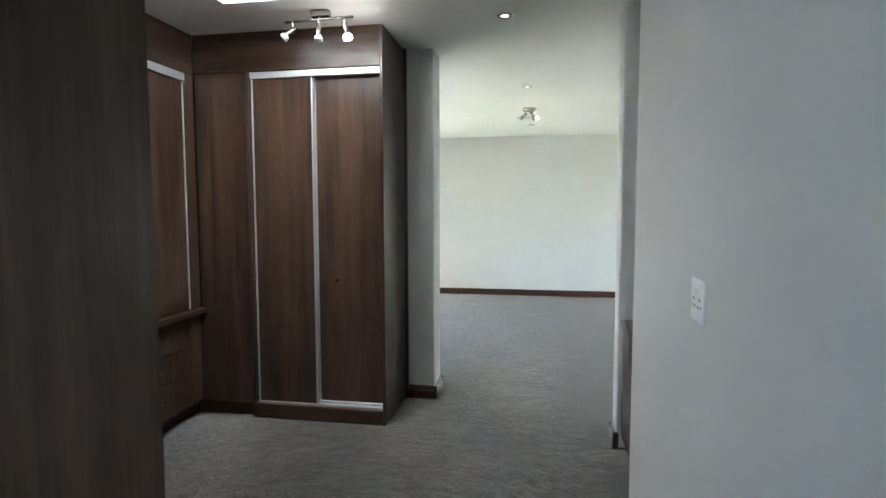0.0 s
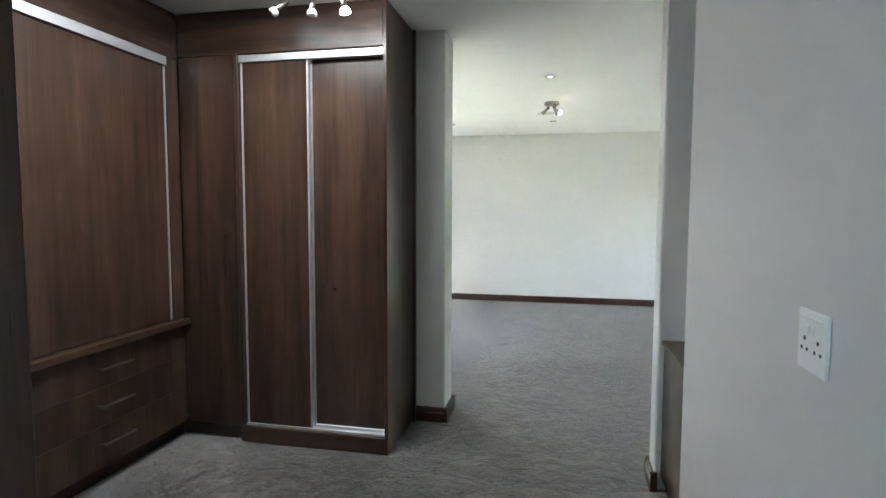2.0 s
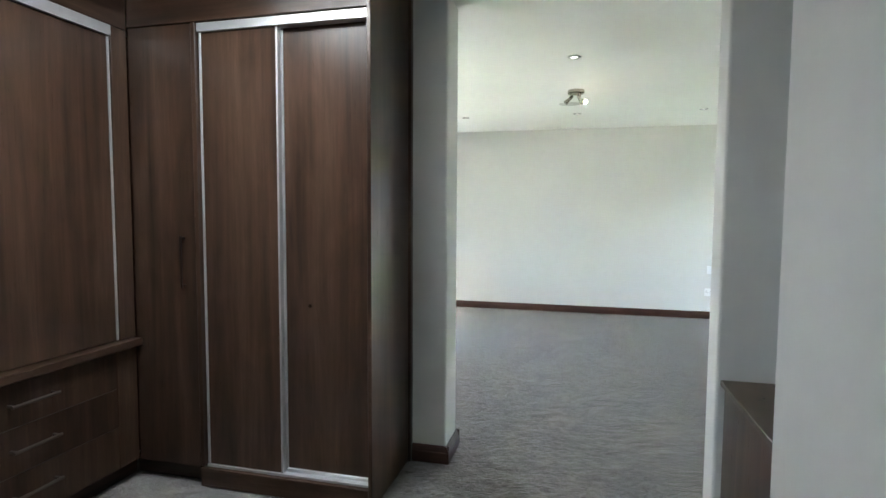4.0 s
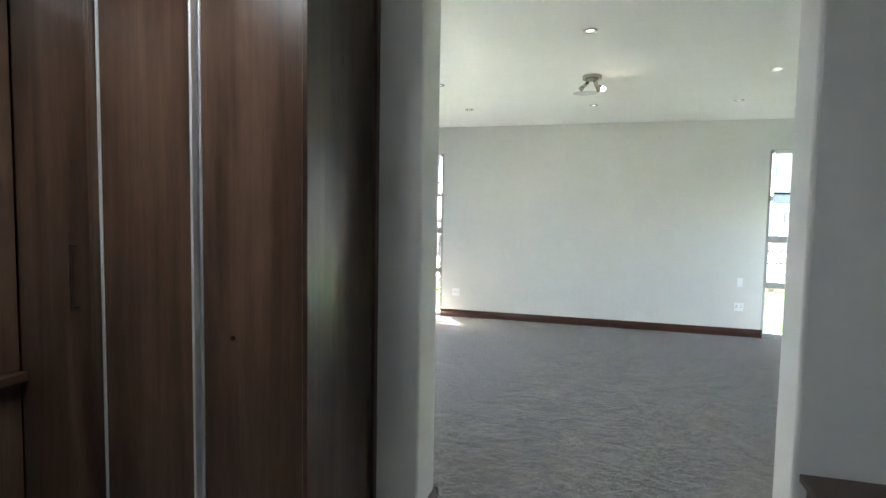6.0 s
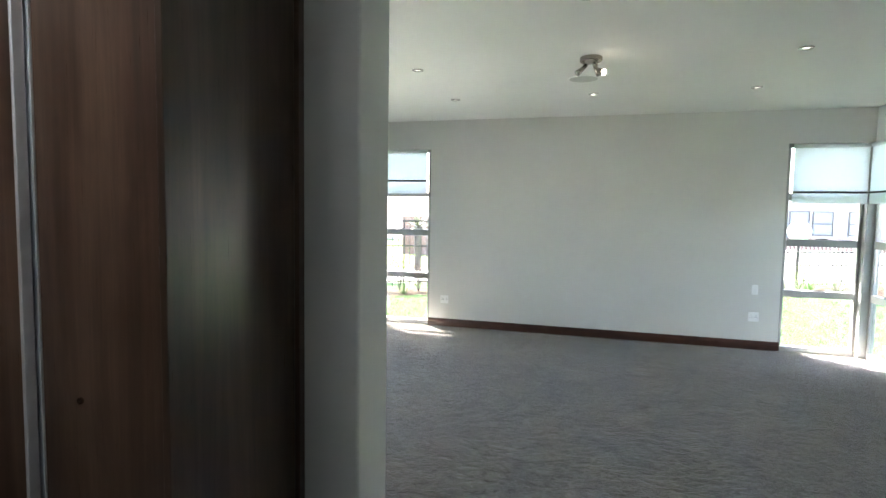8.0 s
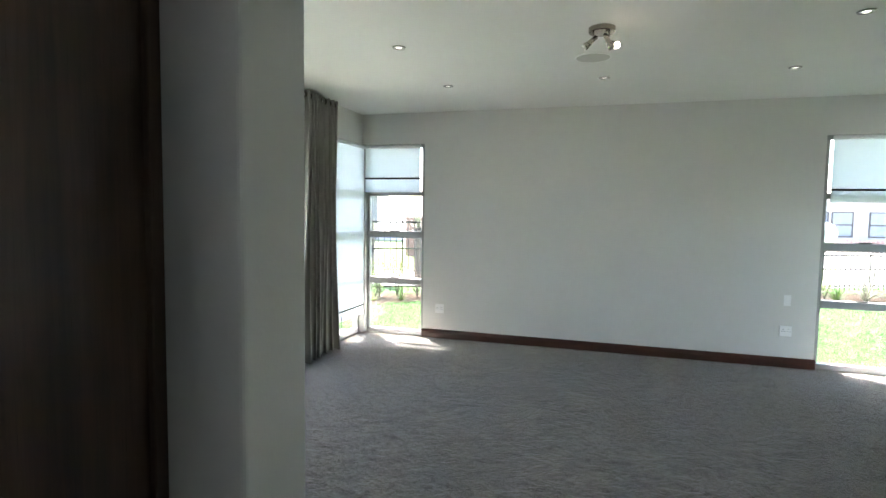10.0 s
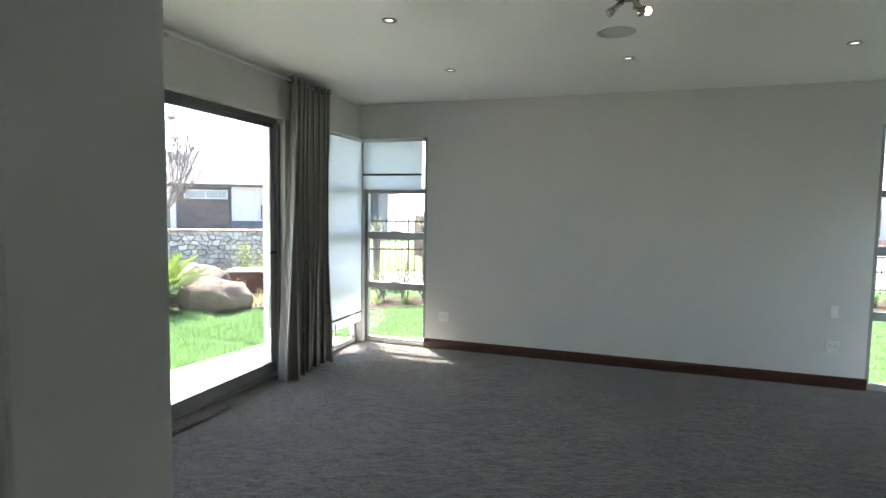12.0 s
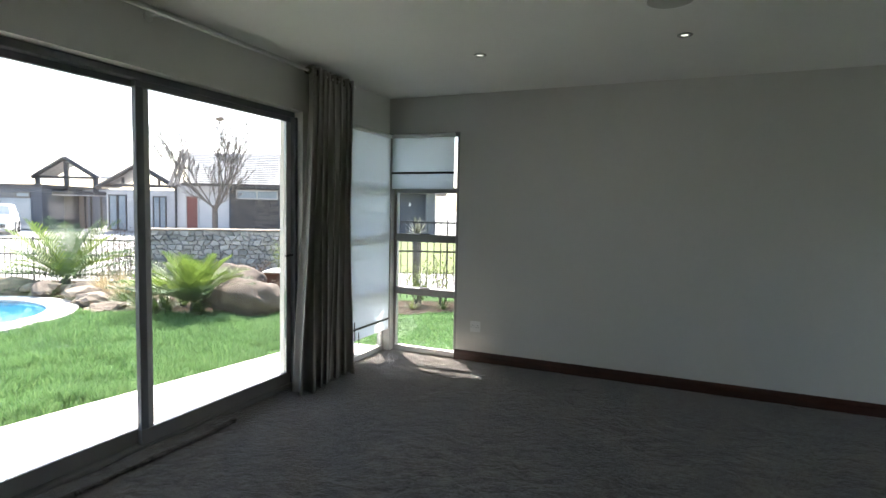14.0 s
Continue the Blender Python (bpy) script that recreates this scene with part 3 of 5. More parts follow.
cs = thing("ceiling_speaker", -0.168, 7.37, H, "round flush white ceiling speaker grille", "speaker")
part("rim", lathe([(0.118, -0.001), (0.120, -0.006), (0.128, -0.005), (0.131, -0.001)], 40), WHITE, cs, smooth=True, local=True)
part("grille", lathe([(0.002, -0.0045), (0.117, -0.004), (0.1175, -0.0008)], 40), MESH_GREY, cs, local=True)


def spot_head(root, base, aim, lit, glass):
    """A small spotlight: a stem, a tapered metal body, a shade and its bulb."""
    base, aim = Vector(base), Vector(aim).normalized()
    knee = base + Vector((0, 0, -0.045))
    part("stem", rods(base, knee, 0.005, sides=10), NICKEL, root, local=True)
    m = Matrix.Translation(knee) @ aim.to_track_quat("Z", "Y").to_matrix().to_4x4()
    body = lathe([(0.008, -0.030), (0.013, -0.024), (0.015, 0.02), (0.018, 0.045), (0.017, 0.046)], 20, m)
    b = part("spot_body", body, NICKEL, root, smooth=True, local=True)
    if glass:
        part("shade", lathe([(0.017, 0.046), (0.024, 0.055), (0.0265, 0.074), (0.023, 0.076)], 20, m), FROST_LIT if lit else FROST, b, "frosted glass shade", smooth=True, local=True)
    else:
        part("shade", lathe([(0.018, 0.046), (0.0205, 0.052), (0.0215, 0.072), (0.0205, 0.073)], 20, m), NICKEL, b, smooth=True, local=True)
        part("bulb", lathe([(0.003, 0.092), (0.012, 0.089), (0.018, 0.082), (0.0195, 0.0735)] if lit else [(0.002, 0.078), (0.014, 0.0755), (0.019, 0.0735)], 16, m), BULB if lit else RING, b, local=True)


tl = thing("track_light", -1.245, 3.29, H, "brushed nickel ceiling bar with three frosted glass spots", "ceiling light")
part("base_box", boxed(-0.055, -0.028, -0.040, 0.055, 0.028, -0.0005, bevel=0.004, seg=2), NICKEL, tl, local=True)
part("bar", rods((-0.215, -0.02, -0.062), (0.215, -0.045, -0.062), 0.007), NICKEL, tl, smooth=True, local=True)
part("bracket", rods((0, -0.03, -0.064), (0, -0.015, -0.038), 0.008), NICKEL, tl, local=True)
spot_head(tl, (-0.165, -0.024, -0.066), (-0.75, -0.35, -0.75), False, True)
spot_head(tl, (0.0, -0.033, -0.066), (0.02, -0.15, -1), False, True)
spot_head(tl, (0.165, -0.042, -0.066), (0.2, 0.1, -1), True, True)

rl = thing("spot_cluster", -0.097, 6.715, H, "round brushed nickel ceiling light with three spots, one glowing", "ceiling light")
part("base_plate", lathe([(0.074, -0.0005), (0.079, -0.004), (0.079, -0.030), (0.074, -0.035), (0.002, -0.036)], 36), NICKEL, rl, smooth=False, local=True)
spot_head(rl, (-0.048, -0.03, -0.034), (-0.62, -0.30, -0.62), False, False)
spot_head(rl, (0.030, -0.045, -0.034), (0.42, -0.15, -0.85), False, False)
spot_head(rl, (0.042, 0.040, -0.034), (0.60, -0.60, -0.45), True, False)

# ---- curtain and rail ----
cr = thing("curtain_rail", -2.74, 6.7, 2.49, "thin brushed steel curtain rail with wall brackets", "curtain rail")
part("pole", rods((-2.745, 4.75, 2.530), (-2.745, 8.33, 2.530), 0.0105), STEEL_RAIL, cr, smooth=True)
for y in (5.0, 6.43, 8.25):
    b = rods((-2.862, y, 2.530), (-2.75, y, 2.530), 0.009)
    rod(b, (-2.862, y, 2.530), (-2.852, y, 2.530), 0.028, sides=16)
    box(b, -2.765, y - 0.010, 2.510, -2.725, y + 0.010, 2.517)
    part("bracket", b, STEEL_RAIL, cr)
part("finial", rods((-2.745, 8.33, 2.530), (-2.745, 8.37, 2.530), 0.019, 0.016, sides=16), STEEL_RAIL, cr, smooth=True)


def curtain_bm(y0, y1, z0, z1):
    """Gathered cloth: pleats that are tight at the rail and wander towards the hem."""
    bm = bmesh.new()
    cols, rws = 150, 26
    grid = []
    for r in range(rws):
        v = r / (rws - 1)
        z = z1 + (z0 - z1) * v
        row = []
        for c in range(cols):
            u = c / (cols - 1)
            ph = u * math.tau * 7.5 + 0.7 * math.sin(u * 11 + 1.3) * v
            amp = 0.036 + 0.022 * v * math.sin(u * 7.0 + 0.5) + 0.014 * v * v * (1 - u)
            spread = 1 + 0.16 * v + 0.20 * v * v * (1 - u)
            y = (y0 + y1) / 2 + (u - 0.5) * (y1 - y0) * spread + 0.02 * math.sin(ph * 2 + v * 2) - 0.03 * v
            x = -2.745 + amp * math.sin(ph) + 0.010 * v * math.sin(ph * 0.5 + v * 3) + 0.012 * math.sin(v * 5 + u * 9)
            row.append(bm.verts.new((x, y, z + 0.006 * math.sin(ph * 0.5) * v)))
        grid.append(row)
    for r in range(rws - 1):
        for c in range(cols - 1):
            bm.faces.new((grid[r][c], grid[r][c + 1], grid[r + 1][c + 1], grid[r + 1][c]))
    return bm


cu2 = thing("curtain", -2.745, 8.0, 0.0, "heavy taupe eyelet curtain drawn aside beside the sliding door", "curtain")
cloth = part("cloth", curtain_bm(7.72, 8.30, 0.012, 2.570), CURTAIN, cu2, smooth=True)
sm = cloth.modifiers.new("thickness", "SOLIDIFY")
sm.thickness = 0.003
for k in range(7):
    y = 7.715 + k * 0.092
    e = bmesh.new()
    rod(e, (-2.745, y - 0.004, 2.530), (-2.745, y + 0.004, 2.530), 0.030, sides=18)
    part("eyelet", e, NICKEL, cu2)

# loose carpet offcut along the door
bm = bmesh.new()
n0 = 60
top = []
for k in range(n0):
    y = 4.95 + k / (n0 - 1) * 2.05
    wob = 0.006 * math.sin(y * 5) + 0.004 * math.sin(y * 17)
    zt = 0.022 + 0.004 * math.sin(y * 9) + (0.006 if k > n0 - 6 else 0)
    ring4 = [(-2.932, y, 0.002), (-2.932, y, zt), (-2.915, y, zt + 0.004), (-2.800 + wob, y, zt + 0.003), (-2.786 + wob, y, zt - 0.006), (-2.786 + wob, y, 0.002)]
    top.append([bm.verts.new(p) for p in ring4])
for a, b in zip(top, top[1:]):
    for j in range(6):
        bm.faces.new((a[j], a[(j + 1) % 6], b[(j + 1) % 6], b[j]))
bm.faces.new(top[0])
bm.faces.new(top[-1][::-1])
single("carpet_offcut", bm, CARPET, "loose strip of taupe carpet lying along the door sill", "carpet strip")

# ---- outside: ground, lawn, paving, pool ----
rnd = random.Random(7)


def leaf_mat(name, a, b, rough=0.5, trans=0.25):
    """Foliage whose pieces differ a little from one another and let some light through."""
    m, n, l, p = mat(name)
    g = n.new("ShaderNodeNewGeometry")
    c = ramp(n, l, g.outputs["Random Per Island"], [(0.0, a), (1.0, b)])
    l.new(c, p.inputs["Base Color"])
    p.inputs["Roughness"].default_value = rough
    tr = n.new("ShaderNodeBsdfTranslucent")
    l.new(c, tr.inputs["Color"])
    mx = n.new("ShaderNodeMixShader")
    mx.inputs[0].default_value = trans
    l.new(p.outputs[0], mx.inputs[1])
    l.new(tr.outputs[0], mx.inputs[2])
    l.new(mx.outputs[0], n["Material Output"].inputs["Surface"])
    return m


def random_stone(name, lo, hi, rough=0.9):
    """Stone whose pieces take their own tone, with grain and stains."""
    m, n, l, b = mat(name)
    oi = n.new("ShaderNodeObjectInfo")
    v = coords(n, l)
    c = ramp(n, l, oi.outputs["Random"], [(0.0, lo), (1.0, hi)])
    c = mix(n, l, 0.8, c, ramp(n, l, noise_tex(n, l, v, 5, 6, 0.65), [(0.3, (0.6, 0.58, 0.56)), (0.7, (1.15, 1.13, 1.1))]), "MULTIPLY")
    c = mix(n, l, 0.6, c, ramp(n, l, noise_tex(n, l, v, 70, 3), [(0.35, (0.75, 0.74, 0.72)), (0.65, (1.1, 1.1, 1.1))]), "MULTIPLY")
    l.new(c, b.inputs["Base Color"])
    b.inputs["Roughness"].default_value = rough
    bump(n, l, b, noise_tex(n, l, v, 40, 5), 0.8, 0.02)
    return m


SOIL = simple("garden_mulch", (0.085, 0.060, 0.042), 0.95, 0, 0.35, 9, 0.02, 60, 0.1)
VERGE = simple("dry_verge_grass", (0.17, 0.20, 0.085), 0.95, 0, 0.3, 3, 0.012, 50, 0.1)
LAWN = simple("lawn_base", (0.055, 0.115, 0.032), 0.95, 0, 0.3, 3, 0.012, 50, 0.1)
BLADE = leaf_mat("grass_blade", (0.066, 0.172, 0.056), (0.300, 0.440, 0.190), 0.36, 0.33)
PAVE = simple("pale_concrete", (0.66, 0.64, 0.60), 0.85, 0, 0.07, 2.0, 0.001, 120)
STREET = simple("pale_street_paving", (0.42, 0.40, 0.37), 0.9, 0, 0.10, 0.5, 0.002, 60)
BOULDER = random_stone("weathered_boulder", (0.145, 0.108, 0.084), (0.20, 0.158, 0.125))
ROCK = random_stone("pale_pool_rock", (0.26, 0.20, 0.15), (0.42, 0.35, 0.28))
GABION = random_stone("gabion_stone", (0.40, 0.385, 0.36), (0.74, 0.71, 0.67))
STEEL = simple("dark_painted_steel", (0.022, 0.020, 0.018), 0.5)
CORTEN = simple("rusted_steel", (0.16, 0.065, 0.035), 0.8, 0, 0.3, 6)
WHITE_OUT = simple("white_outside_plaster", (0.45, 0.44, 0.445), 0.85, 0, 0.05, 1.5)
# Dark plaster, timber and slate are lifted: distance haze put into their colour.
DARK_OUT = simple("charcoal_outside_plaster", (0.10, 0.105, 0.12), 0.85, 0, 0.1, 1.5)
TIMBER_OUT = simple("dark_timber_beam", (0.075, 0.065, 0.062), 0.7, 0, 0.2, 4)
TILE_OUT = simple("grey_roof_tile", (0.40, 0.385, 0.37), 0.85, 0, 0.15, 5)
SLATE = random_stone("slate_cladding", (0.075, 0.068, 0.066), (0.17, 0.145, 0.13), 0.8)
# Opaque glass whose pale blue base colour holds painted haze and reflected light.
GLASS_DARK = simple("house_glass_pale_tone", (0.22, 0.26, 0.30), 0.08, 0, 0.1, 0.5)
BARK = simple("grey_bark", (0.125, 0.105, 0.092), 0.9, 0, 0.25, 12, 0.004, 60)

G0 = -0.12
structure("ground", boxed(-700, -300, -0.5, 700, 900, G0 - 0.030), STREET, "pale paved street ground reaching the horizon", "ground")


def sheet(name, pts, z, material, label, category, thick=0.02):
    bm = bmesh.new()
    lo = [bm.verts.new((x, y, z - thick)) for x, y in pts]
    hi = [bm.verts.new((x, y, z)) for x, y in pts]
    bm.faces.new(hi)
    bm.faces.new(lo[::-1])
    for k in range(len(pts)):
        j = (k + 1) % len(pts)
        bm.faces.new((lo[k], lo[j], hi[j], hi[k]))
    return structure(name, bm, material, label, category)


LAWN_EDGE = [(-11.5, 3.0), (-11.5, 9.0), (-8.0, 9.25), (-6.75, 9.62), (-5.45, 10.62), (-4.6, 11.2), (-3.8, 11.5), (-3.2, 12.15), (0.0, 13.2), (4.5, 14.9), (12.0, 18.0), (12.0, 3.0)]
sheet("lawn", LAWN_EDGE, G0, LAWN, "green mown lawn", "lawn")
sheet("flower_bed", [(-11.5, 9.0), (-13.5, 10.2), (-10.1, 11.9), (-6.7, 14.3), (-6.0, 12.0), (0.0, 14.4), (12.0, 19.6), (12.0, 18.0), (4.5, 14.9), (0.0, 13.2), (-3.2, 12.15), (-3.8, 11.5), (-4.6, 11.2), (-5.45, 10.62), (-6.75, 9.62), (-8.0, 9.25)], G0 + 0.012, SOIL, "dark mulched planting bed along the fence", "flower bed", 0.03)
sheet("paving", [(-3.065, 4.0), (-4.42, 4.0), (-4.30, 6.36), (-4.14, 7.48), (-3.93, 8.9), (-3.85, 9.52), (-3.065, 9.52)], G0 + 0.045, PAVE, "pale concrete apron along the house", "paving", 0.06)
sheet("street_verge", [(-6.0, 12.02), (0.0, 14.42), (12.0, 19.62), (11.6, 20.5), (-0.4, 15.35), (-6.4, 12.95)], G0 - 0.01, LAWN, "grass verge beyond the fence", "lawn")
sheet("far_verge", [(-8.0, 15.9), (1.0, 19.6), (-2.0, 32.0), (-18.0, 30.0)], G0 - 0.01, VERGE, "grass across the street", "lawn")


def inside(x, y, poly):
    hit = False
    for (x0, y0), (x1, y1) in zip(poly, poly[1:] + poly[:1]):
        if (y0 > y) != (y1 > y) and x < (x1 - x0) * (y - y0) / (y1 - y0) + x0:
            hit = not hit
    return hit


def grass_patch(count, xr, yr, keep, h0, h1, w, seed):
    """Loose blades of grass joined into one mesh."""
    r = random.Random(seed)
    vs, fs = [], []
    while len(fs) < count:
        x, y = r.uniform(*xr), r.uniform(*yr)
        if not keep(x, y):
            continue
        tall = 0.85 + 0.75 * noise.noise(Vector((x * 2.3, y * 2.3, seed))) + 0.55 * noise.noise(Vector((x * 7.0, y * 7.0, seed)))
        if tall < 0.35 or r.random() > 0.35 + tall * 0.6:
            continue
        wind = 0.35 * noise.noise(Vector((x * 1.7, y * 1.7, 5.0)))
        for _ in range(3):
            a, h = r.uniform(0, math.tau), r.uniform(h0, h1) * tall
            bx, by = x + r.gauss(0, 0.012), y + r.gauss(0, 0.012)
            lx, ly = (r.gauss(0, 0.42) + wind) * h, (r.gauss(0, 0.42) - wind) * h
            k = len(vs)
            vs += [(bx - w * math.cos(a), by - w * math.sin(a), G0 - 0.002), (bx + w * math.cos(a), by + w * math.sin(a), G0 - 0.002), (bx + lx, by + ly, G0 + h)]
            fs.append((k, k + 1, k + 2))
    me = bpy.data.meshes.new("grass")
    me.from_pydata(vs, [], fs)
    me.materials.append(BLADE)
    ob = new("grass", me)
    return tagged(ob, "short green lawn grass blades", "grass", kind="stuff")


POOL = (-9.2, 8.0)
on_lawn = lambda x, y: inside(x, y, LAWN_EDGE) and x < np.interp(y, (4.0, 6.36, 7.48, 8.9, 9.75), (-4.42, -4.30, -4.14, -3.93, -3.85)) - 0.02 and (x - POOL[0]) ** 2 + (y - POOL[1]) ** 2 > 1.78 ** 2
grass_patch(210000, (-10.5, -3.9), (5.8, 11.4), on_lawn, 0.03, 0.11, 0.0055, 3)
grass_patch(26000, (-4.6, -0.5), (9.78, 12.9), lambda x, y: inside(x, y, LAWN_EDGE), 0.025, 0.06, 0.005, 4)
grass_patch(26000, (1.6, 6.0), (9.78, 15.2), lambda x, y: inside(x, y, LAWN_EDGE), 0.025, 0.06, 0.006, 5)

# pool
pl = thing("swimming_pool", POOL[0], POOL[1], G0, "round blue swimming pool with a pale stone rim", "pool")
cop = bmesh.new()
N = 56
prof = [(1.34, 0.002), (1.34, 0.045), (1.36, 0.058), (1.70, 0.058), (1.73, 0.045), (1.73, 0.002)]
rings = [[cop.verts.new((r * math.cos(k * math.tau / N), r * math.sin(k * math.tau / N), z)) for r, z in prof] for k in range(N)]
for k in range(N):
    for j in range(6):
        cop.faces.new((rings[k][j], rings[(k + 1) % N][j], rings[(k + 1) % N][(j + 1) % 6], rings[k][(j + 1) % 6]))
part("coping", cop, PAVE, pl, "pale stone coping", local=True)
wm, wnn, wl, wb = mat("pool_water")
wb.inputs["Base Color"].default_value = (0.008, 0.15, 0.27, 1)
wb.inputs["Roughness"].default_value = 0.06
bump(wnn, wl, wb, noise_tex(wnn, wl, coords(wnn, wl, world_space=True), 3.5, 3), 0.4, 0.02)
part("water", lathe([(0.01, 0.020), (1.338, 0.020), (1.339, 0.004)], N), wm, pl, "clear blue water", local=True)


# ---- stones ----
def stone_bm(rx, ry, rz, seed, sub=3, rough=0.28):
    bm = bmesh.new()
    bmesh.ops.create_icosphere(bm, subdivisions=sub, radius=1.0)
    off = Vector((seed * 3.1, seed * 1.7, seed * 0.9))
    for v in bm.verts:
        d = v.co.normalized()
        k = 1 + rough * noise.noise(d * 1.3 + off) + rough * 0.4 * noise.noise(d * 3.1 + off) + rough * 0.14 * noise.noise(d * 8 + off)
        v.co = Vector((d.x * k * rx, d.y * k * ry, max(d.z * k, -0.45) * rz))
    return bm


def boulder(name, x, y, z, rx, ry, rz, seed, rot, label, material=None, sub=3):
    bm = stone_bm(rx, ry, rz, seed, sub, 0.22 if name == "boulder" else 0.5)
    ob = new(name, mesh_of(name, bm, material or BOULDER, name == "boulder"))
    ob.location = (x, y, z + 0.42 * rz)
    ob.rotation_euler = (0, 0, radians(rot))
    return tagged(ob, label, "boulder" if name == "boulder" else "rock", "garden stones")


boulder("boulder", -5.92, 10.45, G0, 0.50, 0.38, 0.36, 2, 30, "large rounded brown boulder at the lawn's edge", sub=4)
boulder("boulder", -6.95, 11.15, G0, 0.55, 0.46, 0.44, 5, 20, "large pale brown boulder behind a cycad", sub=4)
rr = random.Random(31)
for k in range(34):
    t = k / 33
    x, y = -8.2 - 3.2 * t + rr.uniform(-0.1, 0.1), 9.85 + 0.2 * math.sin(t * 5) + rr.uniform(-0.22, 0.34)
    w = rr.uniform(0.16, 0.34)
    boulder("rock", x, y, G0 + (0.10 if k % 3 == 0 else 0.0), w, w * rr.uniform(0.6, 0.85), w * rr.uniform(0.34, 0.55), 20 + k, k * 47, "angular tan rock stacked beside the pool", ROCK, 2)
boulder("rock", -7.75, 9.62, G0, 0.36, 0.26, 0.09, 41, 15, "flat pale stepping rock on the bed's edge", ROCK)
boulder("rock", -5.30, 10.75, G0, 0.13, 0.10, 0.08, 44, 15, "small pale stone beside the boulder", ROCK)


# ---- gabion wall ----
GA, GB = Vector((-10.03, 11.93, 0)), Vector((-6.70, 14.25, 0))
gdir = (GB - GA).normalized()
gout = Vector((gdir.y, -gdir.x, 0))
glen = (GB - GA).length
gw = thing("gabion_wall", GA.x, GA.y, G0, "grey stone-filled gabion garden wall", "wall", kind="structure")
core = bmesh.new()
box(core, 0.02, 0.03, 0.002, glen - 0.02, 0.5, 1.06)
bmesh.ops.rotate(core, cent=(0, 0, 0), matrix=Matrix.Rotation(math.atan2(gdir.y, gdir.x), 3, "Z"), verts=core.verts)
part("core", core, simple("gabion_shade", (0.11, 0.105, 0.10), 0.95), gw, local=True)
GW, GH, GROWS = 0.142, 0.0963, 11
gcols = int(glen / GW)


def joint(r, c, end):
    """The lower (0) or upper (1) end of the joint before stone c of row r, along the wall and up."""
    q = random.Random(r * 977 + c * 31 + end * 7)
    x = (c + 0.5 * (r % 2)) * GW + q.uniform(-0.056, 0.056)
    z = (r + end) * GH + (0 if r + end in (0, GROWS) else q.uniform(-0.033, 0.033))
    return min(max(x, 0.0), glen), z


for r in range(GROWS):
    for c in range(-1, gcols + 1):
        mid = c + r % 2
        ring6 = [joint(r, c, 0)] + ([joint(r - 1, mid, 1)] if r else []) + [joint(r, c + 1, 0), joint(r, c + 1, 1)] + ([joint(r + 1, mid, 0)] if r < GROWS - 1 else []) + [joint(r, c, 1)]
        cx, cz = sum(p[0] for p in ring6) / len(ring6), sum(p[1] for p in ring6) / len(ring6)
        if max(p[0] for p in ring6) - min(p[0] for p in ring6) < 0.06:
            continue
        q, bm = random.Random(r * 100 + c), bmesh.new()
        proud = q.uniform(0.010, 0.055)
        back = [bm.verts.new(((px - cx) * 0.99, 0.03, (pz - cz) * 0.985)) for px, pz in ring6]
        edge = [bm.verts.new(((px - cx) * 0.955, -proud * 0.5, (pz - cz) * 0.945)) for px, pz in ring6]
        face = [bm.verts.new(((px - cx) * 0.80, -proud - q.uniform(0, 0.03), (pz - cz) * 0.76)) for px, pz in ring6]
        for ra, rb in ((back, edge), (edge, face)):
            for k in range(len(ring6)):
                bm.faces.new((ra[k], ra[k - 1], rb[k - 1], rb[k]))
        bm.faces.new(face)
        o = new("stone", mesh_of("stone", bm, GABION))
        o.parent = gw
        o.location = (gdir.x * cx, gdir.y * cx, cz + 0.004)
        o.rotation_euler = (0, 0, math.atan2(gdir.y, gdir.x))
cap = bmesh.new()
box(cap, -0.02, -0.06, 1.062, glen + 0.02, 0.5, 1.095)
bmesh.ops.rotate(cap, cent=(0, 0, 0), matrix=Matrix.Rotation(math.atan2(gdir.y, gdir.x), 3, "Z"), verts=cap.verts)
bmesh.ops.subdivide_edges(cap, edges=cap.edges, cuts=10)
for v in cap.verts:
    v.co += Vector((0, 0, 0.018 * noise.noise(v.co * 9)))
part("top_layer", cap, ROCK, gw, "pale stones along the top", local=True)


# ---- fences ----
def fence(a, b, z0, h, label, step=0.115):
    a, b = Vector((*a, 0)), Vector((*b, 0))
    d, n = (b - a).normalized(), (b - a).length
    root = thing("fence", a.x, a.y, z0, label, "fence")
    root.rotation_euler = (0, 0, math.atan2(d.y, d.x))
    for z in (0.14, h * 0.62, h * 0.98):
        part("rail", boxed(0, -0.010, z - 0.016, n, 0.010, z + 0.016), STEEL, root, local=True)
    bar = mesh_of("bar", boxed(-0.007, -0.007, 0.05, 0.007, 0.007, h), STEEL)
    post = mesh_of("post", boxed(-0.014, -0.014, -0.02, 0.014, 0.014, h + 0.03, bevel=0.003), STEEL)
    k = int(n / step)
    for i in range(k + 1):
        o = new("post" if i % 20 == 0 else "bar", post if i % 20 == 0 else bar)
        o.parent = root
        o.location = (i * step, 0, 0)
    return root


fence((-16.2, 9.1), (-10.1, 11.82), G0, 0.86, "low dark steel palisade fence beyond the pool")
fence((-5.9, 12.05), (1.0, 15.05), G0, 1.40, "dark steel palisade fence behind the flower bed")
fence((1.1, 15.09), (8.5, 18.3), G0, 0.80, "low dark steel palisade fence behind the flower bed")


